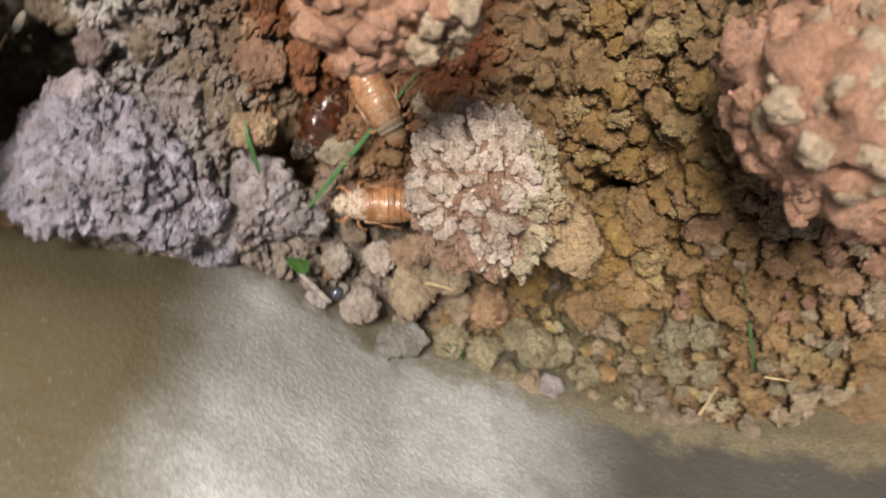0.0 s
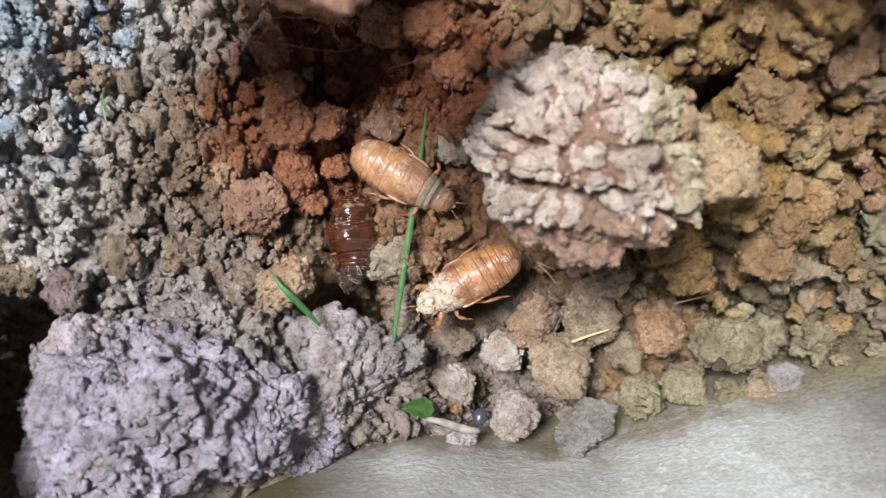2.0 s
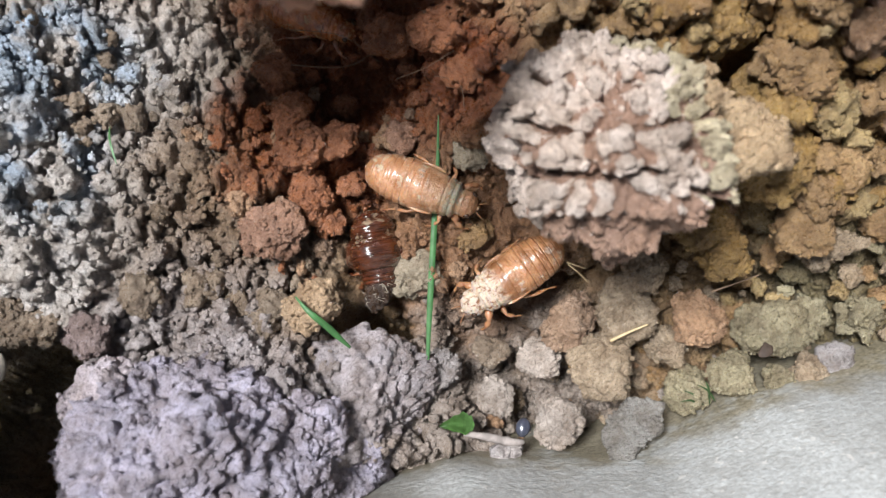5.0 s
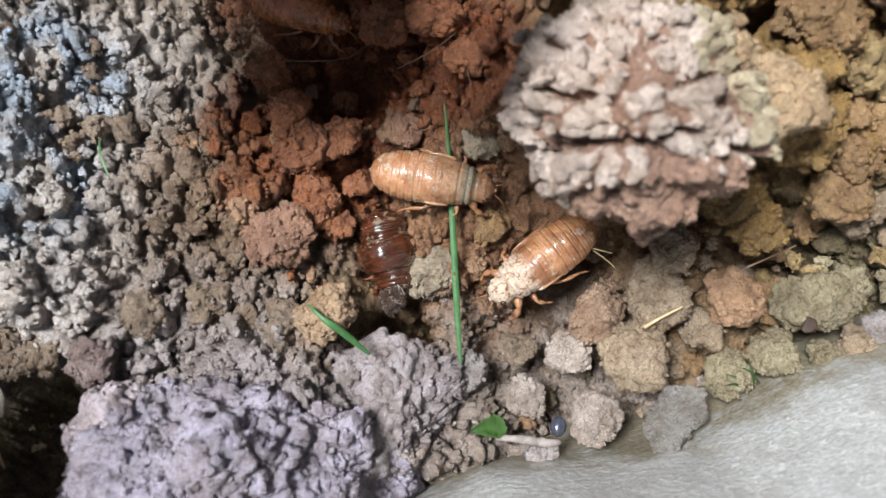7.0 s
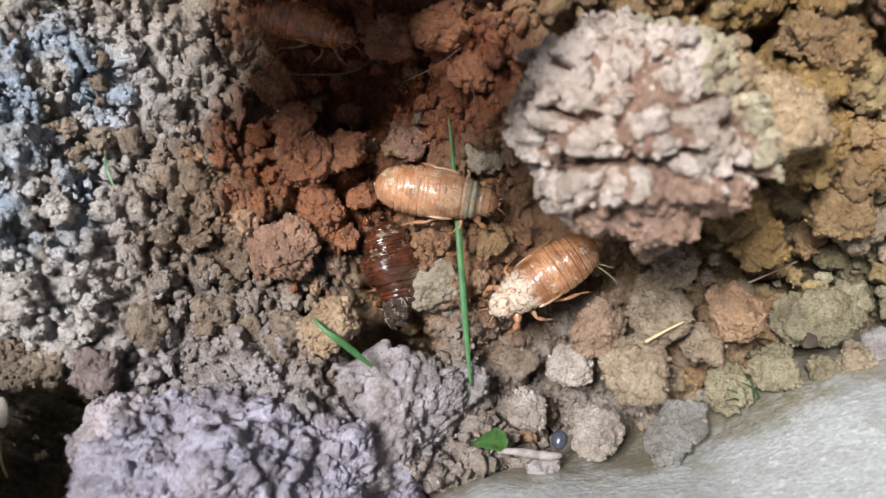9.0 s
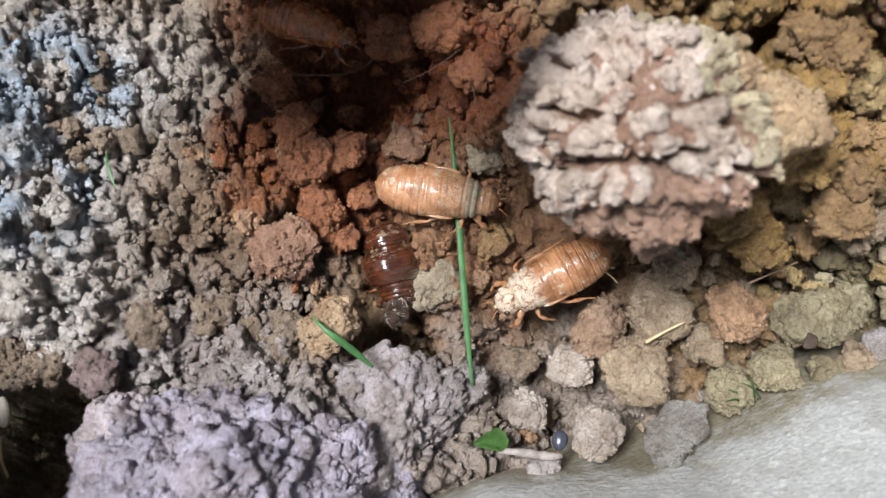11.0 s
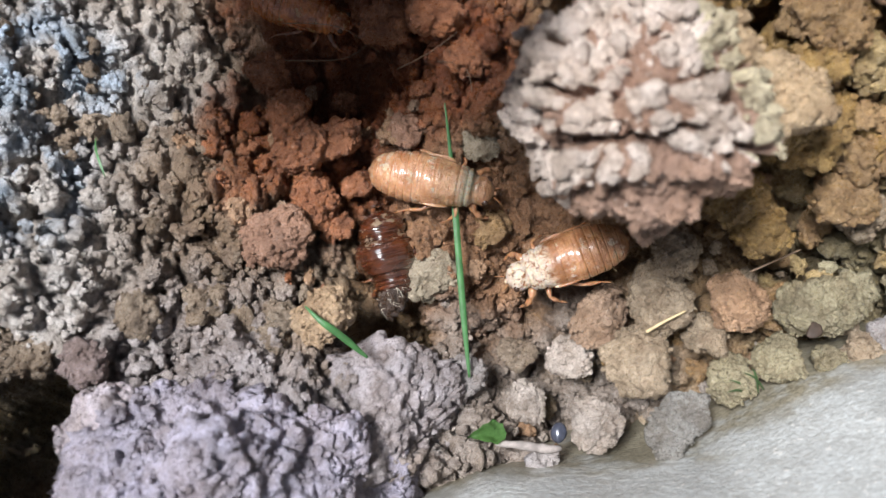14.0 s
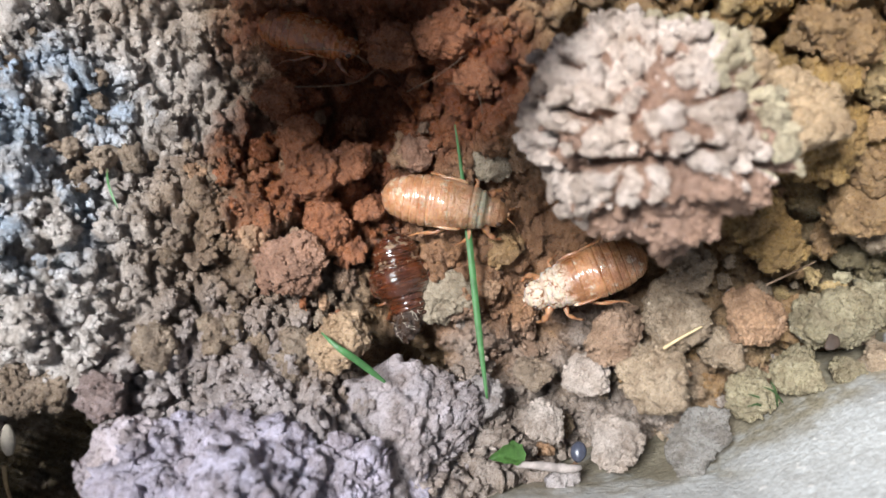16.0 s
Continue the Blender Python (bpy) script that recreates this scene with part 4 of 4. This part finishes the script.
tagged(finish("stem", tube(stem_line, [(0.95 + 0.18 * noise.noise(Vector((k * 0.37, 3, 1))) + 0.16 * noise.noise(Vector((k * 0.9, 7, 2)))) * (0.45 + 0.55 * math.sin(math.pi * (k + 2) / 30)) * MM for k in range(27)], 12), STEM), "earth-crusted plant stem beside the stone", "stem")
rod(((-111.2, 92.3, 42), (-114, 90, 39.5), (-116.7, 88.4, 35.5)), 0.5, STRAW, "pale dry stalk at the hole", "straw", "straw")


def leaf_scrap():
    bm = bmesh.new()
    grid = []
    for i in range(13):
        f = i / 12
        w = (2.5 * min(1.0, f * 1.5) ** 0.8 + (0.0, 0.5, 0.15, -0.25)[i % 4] * f) * (1.0 if f < 0.8 else 1.0 - 1.4 * (f - 0.8))
        row = []
        for j in range(-3, 4):
            g = j / 3
            row.append(bm.verts.new(((f * 8.0 - 0.7 * abs(g) * f) * MM, g * w * (1.0 if g > 0 else 0.75) * MM, (1.3 * abs(g) ** 1.4 + 0.7 * math.sin(f * 5) + 0.3 * math.sin(9 * f + 4 * g)) * MM)))
        grid.append(row)
    for a, b in zip(grid, grid[1:]):
        for k in range(6):
            bm.faces.new((a[k], a[k + 1], b[k + 1], b[k]))
    bmesh.ops.solidify(bm, geom=bm.faces[:], thickness=0.25 * MM)
    ob = finish("leaf", bm, LEAF)
    ob.matrix_world = pose(-44.4 * MM, 39.8 * MM, 11.6 * MM, 8, 22, -29)
    return tagged(ob, "torn fresh green leaf scrap beside the stone", "leaf")


leaf_scrap()
# thin near-black chip that paints in the dark hole between the clods
chip = tagged(finish("bark_chip", lump(9, 3, 0, 0, 0.22, 1.5, (2.0 * MM, 1.4 * MM, 0.6 * MM)), GAP_BLACK), "near-black chip set in as the dark gap between olive clods", "bark")
chip.matrix_world = pose(19.5 * MM, 13.0 * MM, 5.2 * MM, 15, 10, 20)
for k, line in enumerate((((-24, 108, 50), (-14, 102, 46), (-4, 101, 48)), ((-20, 112, 54), (-12, 107, 49), (-9, 99, 45)), ((-8, 97, 40), (-2, 92, 44), (4, 90, 46)), ((-3, 80, 36), (1, 85, 42), (-2, 90, 43)))):
    rod(line, 0.11, ROOT, "fine brown root hanging in the hollow", "rootlet", "root")
# a dark glossy insect head, built as a clod
clod(-38.4, 69.2, 19.5, 3.3, "black", "dark glossy insect head by the buried nymph", 91, 4, (1.1, 0.9, 0.8), 30)
rnd = random.Random(19)
for k in range(24):
    x, y, a, b = -37.6 + rnd.uniform(-3.0, 3.4), 69.8 + rnd.uniform(-2.4, 2.6), rnd.uniform(0, 6.28), rnd.uniform(1.0, 2.6)
    rod(((x, y, 20.6), (x + 0.6 * b * math.cos(a), y + 0.6 * b * math.sin(a), 22.4), (x + b * math.cos(a + 0.7), y + b * math.sin(a + 0.7), rnd.uniform(20.5, 22.8))), 0.07, SEED,
        "fine pale hair on the dark insect head", "rootlet", "root", 5)
beetle = tagged(finish("beetle", lump(2, 4, 0, 0, 0.04, 1.5, (2.2 * MM, 1.7 * MM, 1.6 * MM)), BLUE), "small glossy dark blue beetle by the stem", "insect")
beetle.matrix_world = pose(-30.2 * MM, 30.4 * MM, 5.0 * MM, 0, 0, 40)
husk = tagged(finish("seed_husk", lump(6, 3, 0, 0.02, 0.1, 1.5, (3.4 * MM, 1.4 * MM, 1.2 * MM)), SEED), "pale dry seed husk at the hole", "seed")
husk.matrix_world = pose(-107.5 * MM, 95 * MM, 43.5 * MM, 0, 0, 70)


# ---- crumbs over the bank ----
def scatter():
    rnd = random.Random(5)
    shapes = []
    for k in range(10):
        bm = lump(60 + k, 3, 0.2, 0.1, 0.4, 1.4, (1, rnd.uniform(0.75, 1), rnd.uniform(0.65, 0.9)))
        mesh = bpy.data.meshes.new("crumb")
        bm.to_mesh(mesh)
        bm.free()
        mesh.materials.append(BANK)
        mesh.shade_smooth()
        shapes.append(mesh)
    keep = [((-108, 96), (-104, 94)), ((-43, 65), (-39, 65)), ((-26, 85), (-8, 65)), ((-31, 53), (5, 47)), ((-32, 84), (-37, 69))]

    def clear(x, y, r):
        for (ax, ay), (bx, by) in keep:
            ux, uy = bx - ax, by - ay
            f = min(1, max(0, ((x - ax) * ux + (y - ay) * uy) / (ux * ux + uy * uy)))
            if math.hypot(x - ax - f * ux, y - ay - f * uy) < 6.5 + r:
                return False
        return True

    spots = []
    while len(spots) < 1000:
        x, y = rnd.uniform(-118, 112), rnd.uniform(-8, 146)
        if contact(np.array([x * MM]))[0] / MM - y > 1.5:
            continue
        big = x > -8 + 0.2 * (y - 60)
        r = rnd.uniform(1.0, 3.6) if big else rnd.uniform(0.7, 2.2)
        if clear(x, y, r):
            spots.append((x, y, r, 0.25 if big and r > 2.5 else -0.1))
    near = sorted(spots, key=lambda s: math.hypot(s[0] + 15, s[1] - 60))
    for n, (x, y, r, rise) in enumerate(near[:300]):
        ob = new("crumb", shapes[n % 10])
        ob.parent = ground
        ob.matrix_world = pose(x * MM, y * MM, relief_at(x * MM, y * MM) + rise * r * MM, rnd.uniform(0, 360), rnd.uniform(0, 360), rnd.uniform(0, 360)) @ Matrix.Scale(r * MM, 4)
    verts, faces = [], []
    base = [([v.co.copy() for v in m.vertices], [tuple(p.vertices) for p in m.polygons]) for m in shapes]
    for n, (x, y, r, rise) in enumerate(near[300:]):
        vs, fs = base[n % 10]
        m = pose(x * MM, y * MM, relief_at(x * MM, y * MM) + rise * r * MM, rnd.uniform(0, 360), rnd.uniform(0, 360), rnd.uniform(0, 360)) @ Matrix.Scale(r * MM, 4)
        start = len(verts)
        verts += [m @ v for v in vs]
        faces += [tuple(i + start for i in f) for f in fs]
    mesh = bpy.data.meshes.new("soil_crumbs")
    mesh.from_pydata(verts, [], faces)
    mesh.materials.append(BANK)
    mesh.shade_smooth()
    tagged(new("soil_crumbs", mesh), "loose crumbs of loam and clay over the bank", "soil", kind="stuff")


scatter()


def floor_bed():
    """Small broken crumbs lying thick between the clods of the floor and along the stone."""
    rnd = random.Random(23)
    base = []
    for k in range(8):
        bm = lump(700 + k, 2, 0.2, 0.1, 0.42, 1.4, (1, rnd.uniform(0.7, 1), rnd.uniform(0.6, 0.9)))
        base.append(([v.co.copy() for v in bm.verts], [tuple(v.index for v in f.verts) for f in bm.faces]))
        bm.free()
    gv = ground.data.vertices
    verts, faces, count = [], [], 0
    while count < 2200:
        v = gv[rnd.randrange(len(gv))]
        x, y = v.co.x / MM, v.co.y / MM
        off = y - float(contact(v.co.x)) / MM
        if not (-46 < x < 100 and 0.5 < off < 46 and y < 72) or (off > 14 and rnd.random() < 0.4):
            continue
        vs, fs = base[count % 8]
        e = (0.35 + 1.25 * rnd.random() ** 2.2) * MM
        m = Matrix.Translation(v.co + v.normal * 0.2 * e) @ pose(0, 0, 0, rnd.uniform(0, 360), rnd.uniform(0, 360), rnd.uniform(0, 360)) @ Matrix.Scale(e, 4)
        start = len(verts)
        verts += [m @ c for c in vs]
        faces += [tuple(i + start for i in f) for f in fs]
        count += 1
    mesh = bpy.data.meshes.new("floor_crumbs")
    mesh.from_pydata(verts, [], faces)
    mesh.materials.append(BANK)
    mesh.shade_smooth()
    tagged(new("floor_crumbs", mesh), "small broken crumbs of earth bedding the floor of the hollow", "soil", kind="stuff")


floor_bed()


# ---- grit: loose grains on every lump of earth ----
def grit():
    rnd = random.Random(11)
    bm = bmesh.new()
    bmesh.ops.create_icosphere(bm, subdivisions=1, radius=1.0)
    corners = [v.co.copy() for v in bm.verts]
    sides = [tuple(v.index for v in f.verts) for f in bm.faces]
    bm.free()
    kinds = [BANK] + list(SOILS.values())
    verts, faces, slots = [], [], []

    def grain(p, n, e, slot):
        tilt = Euler((rnd.uniform(0, 6), rnd.uniform(0, 6), rnd.uniform(0, 6))).to_matrix()
        sx, sy = rnd.uniform(0.6, 1.1), rnd.uniform(0.6, 1.1)
        start = len(verts)
        for c in corners:
            k = rnd.uniform(0.75, 1.2)
            verts.append(p + n * e * 0.25 + tilt @ Vector((c.x * e * sx * k, c.y * e * sy * k, c.z * e * k)))
        for f in sides:
            faces.append(tuple(start + v for v in f))
            slots.append(slot)

    look_way = Vector((-0.08, -0.35, 0.93))
    gv = ground.data.vertices
    count = 0
    while count < 14000:
        v = gv[rnd.randrange(len(gv))]
        if -0.12 < v.co.x < 0.11 and -0.01 < v.co.y < 0.145 and contact(v.co.x) - v.co.y < 0.002:
            grain(v.co, v.normal, MM * (0.25 + 0.95 * rnd.random() ** 2.5), 0)
            count += 1
    for ob in list(scene.objects):
        if ob.type == "MESH" and (ob.name.startswith(("soil_clod", "chunk", "lump_of_earth"))):
            m = ob.parent.matrix_basis @ ob.matrix_basis if ob.parent else ob.matrix_basis.copy()
            spin = m.to_3x3().normalized()
            slot = kinds.index(ob.data.materials[0])
            whole = not ob.name.startswith("chunk")
            size = max(ob.dimensions) / MM if whole else 2 * ob.matrix_basis.to_scale().x / MM
            vs = ob.data.vertices
            for k in range(int(min(240, 0.9 * size * size)) if whole else int(1.5 * size)):
                v = vs[rnd.randrange(len(vs))]
                n = spin @ v.normal
                if n.dot(look_way) > 0.1:
                    grain(m @ v.co, n, MM * (0.2 + 0.6 * rnd.random() ** 2.5), slot)
    mesh = bpy.data.meshes.new("soil_grit")
    mesh.from_pydata(verts, [], faces)
    for k in kinds:
        mesh.materials.append(k)
    mesh.polygons.foreach_set("material_index", slots)
    tagged(new("soil_grit", mesh), "fine loose grains of earth clinging to clods and bank", "soil", kind="stuff")


grit()


# ---- what moves ----
def lying(x, y, z, yaw, pitch=0, roll=0):
    """A body axis at that place, turned by yaw about the upright and then pitched and rolled."""
    return pose(x * MM, y * MM, z * MM, 0, 0, yaw) @ pose(0, 0, 0, roll, pitch, 0) @ pose(0, 0, -5.0 * MM)


def motions():
    rows_a = [(t, lying(x - 0.3, y - 0.8, z - 0.3, yaw, 16, 14)) for t, x, y, z, yaw in (
        (0.0, -16.6, 78.2, 30.7, -61), (2.0, -17.0, 78.2, 30.7, -60), (3.5, -16.9, 78.1, 30.6, -58), (4.0, -16.8, 78.2, 30.7, -57), (6.3, -16.6, 78.4, 30.8, -53),
        (7.0, -16.5, 78.4, 30.8, -49), (8.0, -16.7, 78.2, 30.7, -48), (9.0, -16.5, 78.3, 30.7, -48), (12.5, -16.4, 78.4, 30.8, -49), (14.5, -16.6, 78.5, 30.8, -50), (16.0, -16.6, 78.3, 30.7, -50))]
    walk(nymph_a, rows_a)
    rows_b = [(t, lying(x, y, z, 180 + yaw, 0, -12)) for t, x, y, z, yaw in (
        (0.0, -18.0, 53.0, 19.5, -0.5), (1.5, -17.6, 53.6, 19.6, -1.5), (3.0, -16.4, 54.0, 19.8, -2), (4.0, -14.8, 53.9, 19.8, -2.5), (6.3, -12.2, 54.0, 19.7, -3.5),
        (7.0, -11.7, 54.0, 19.7, -5), (8.0, -11.8, 53.6, 19.6, -5.5), (9.0, -12.1, 53.6, 19.6, -8), (11.5, -10.3, 52.6, 19.1, -16.5), (12.5, -9.0, 52.4, 19.1, -20),
        (13.5, -7.7, 52.2, 19.0, -21), (14.5, -7.4, 51.6, 18.7, -24), (16.0, -6.9, 51.5, 18.7, -23.5))]
    walk(nymph_b, rows_b)
    # the crawling nymph's legs feel about from the time it starts to turn
    for k, leg in enumerate(o for o in nymph_b.children if "leg" in o.name):
        swing = [(0.0, 0.0), (3.0, 0.0)] + [(5.0 + 0.9 * n + 0.1 * (k % 3), (3.5 if (n + k) % 2 else -3.0)) for n in range(12)] + [(16.0, 0.0)]
        walk(leg, [(t, pose(0, 0, 0, 0, 0, a)) for t, a in swing])
    walk(long_blade, [(t, pose(-5.5 * MM, 86 * MM, 34.5 * MM, 0, 0, turn)) for t, turn in ((0.0, 0.0), (4.0, 0.0), (6.3, 1.6), (7.0, 2.6), (8.0, 4.0), (9.0, 4.5), (16.0, 4.8))])
    still = lying(-33.2, 76.6, 21.0, 242, 24, 0)
    nymph_c.scale = (0.72, 1.2, 1.25)
    walk(nymph_c, [(0.0, still), (16.0, still)])
    deep = lying(-14.5, 117, 48.5, -59, 14, 0)
    nymph_d.scale = (0.85, 0.85, 0.85)
    walk(nymph_d, [(0.0, deep), (16.0, deep)])


motions()
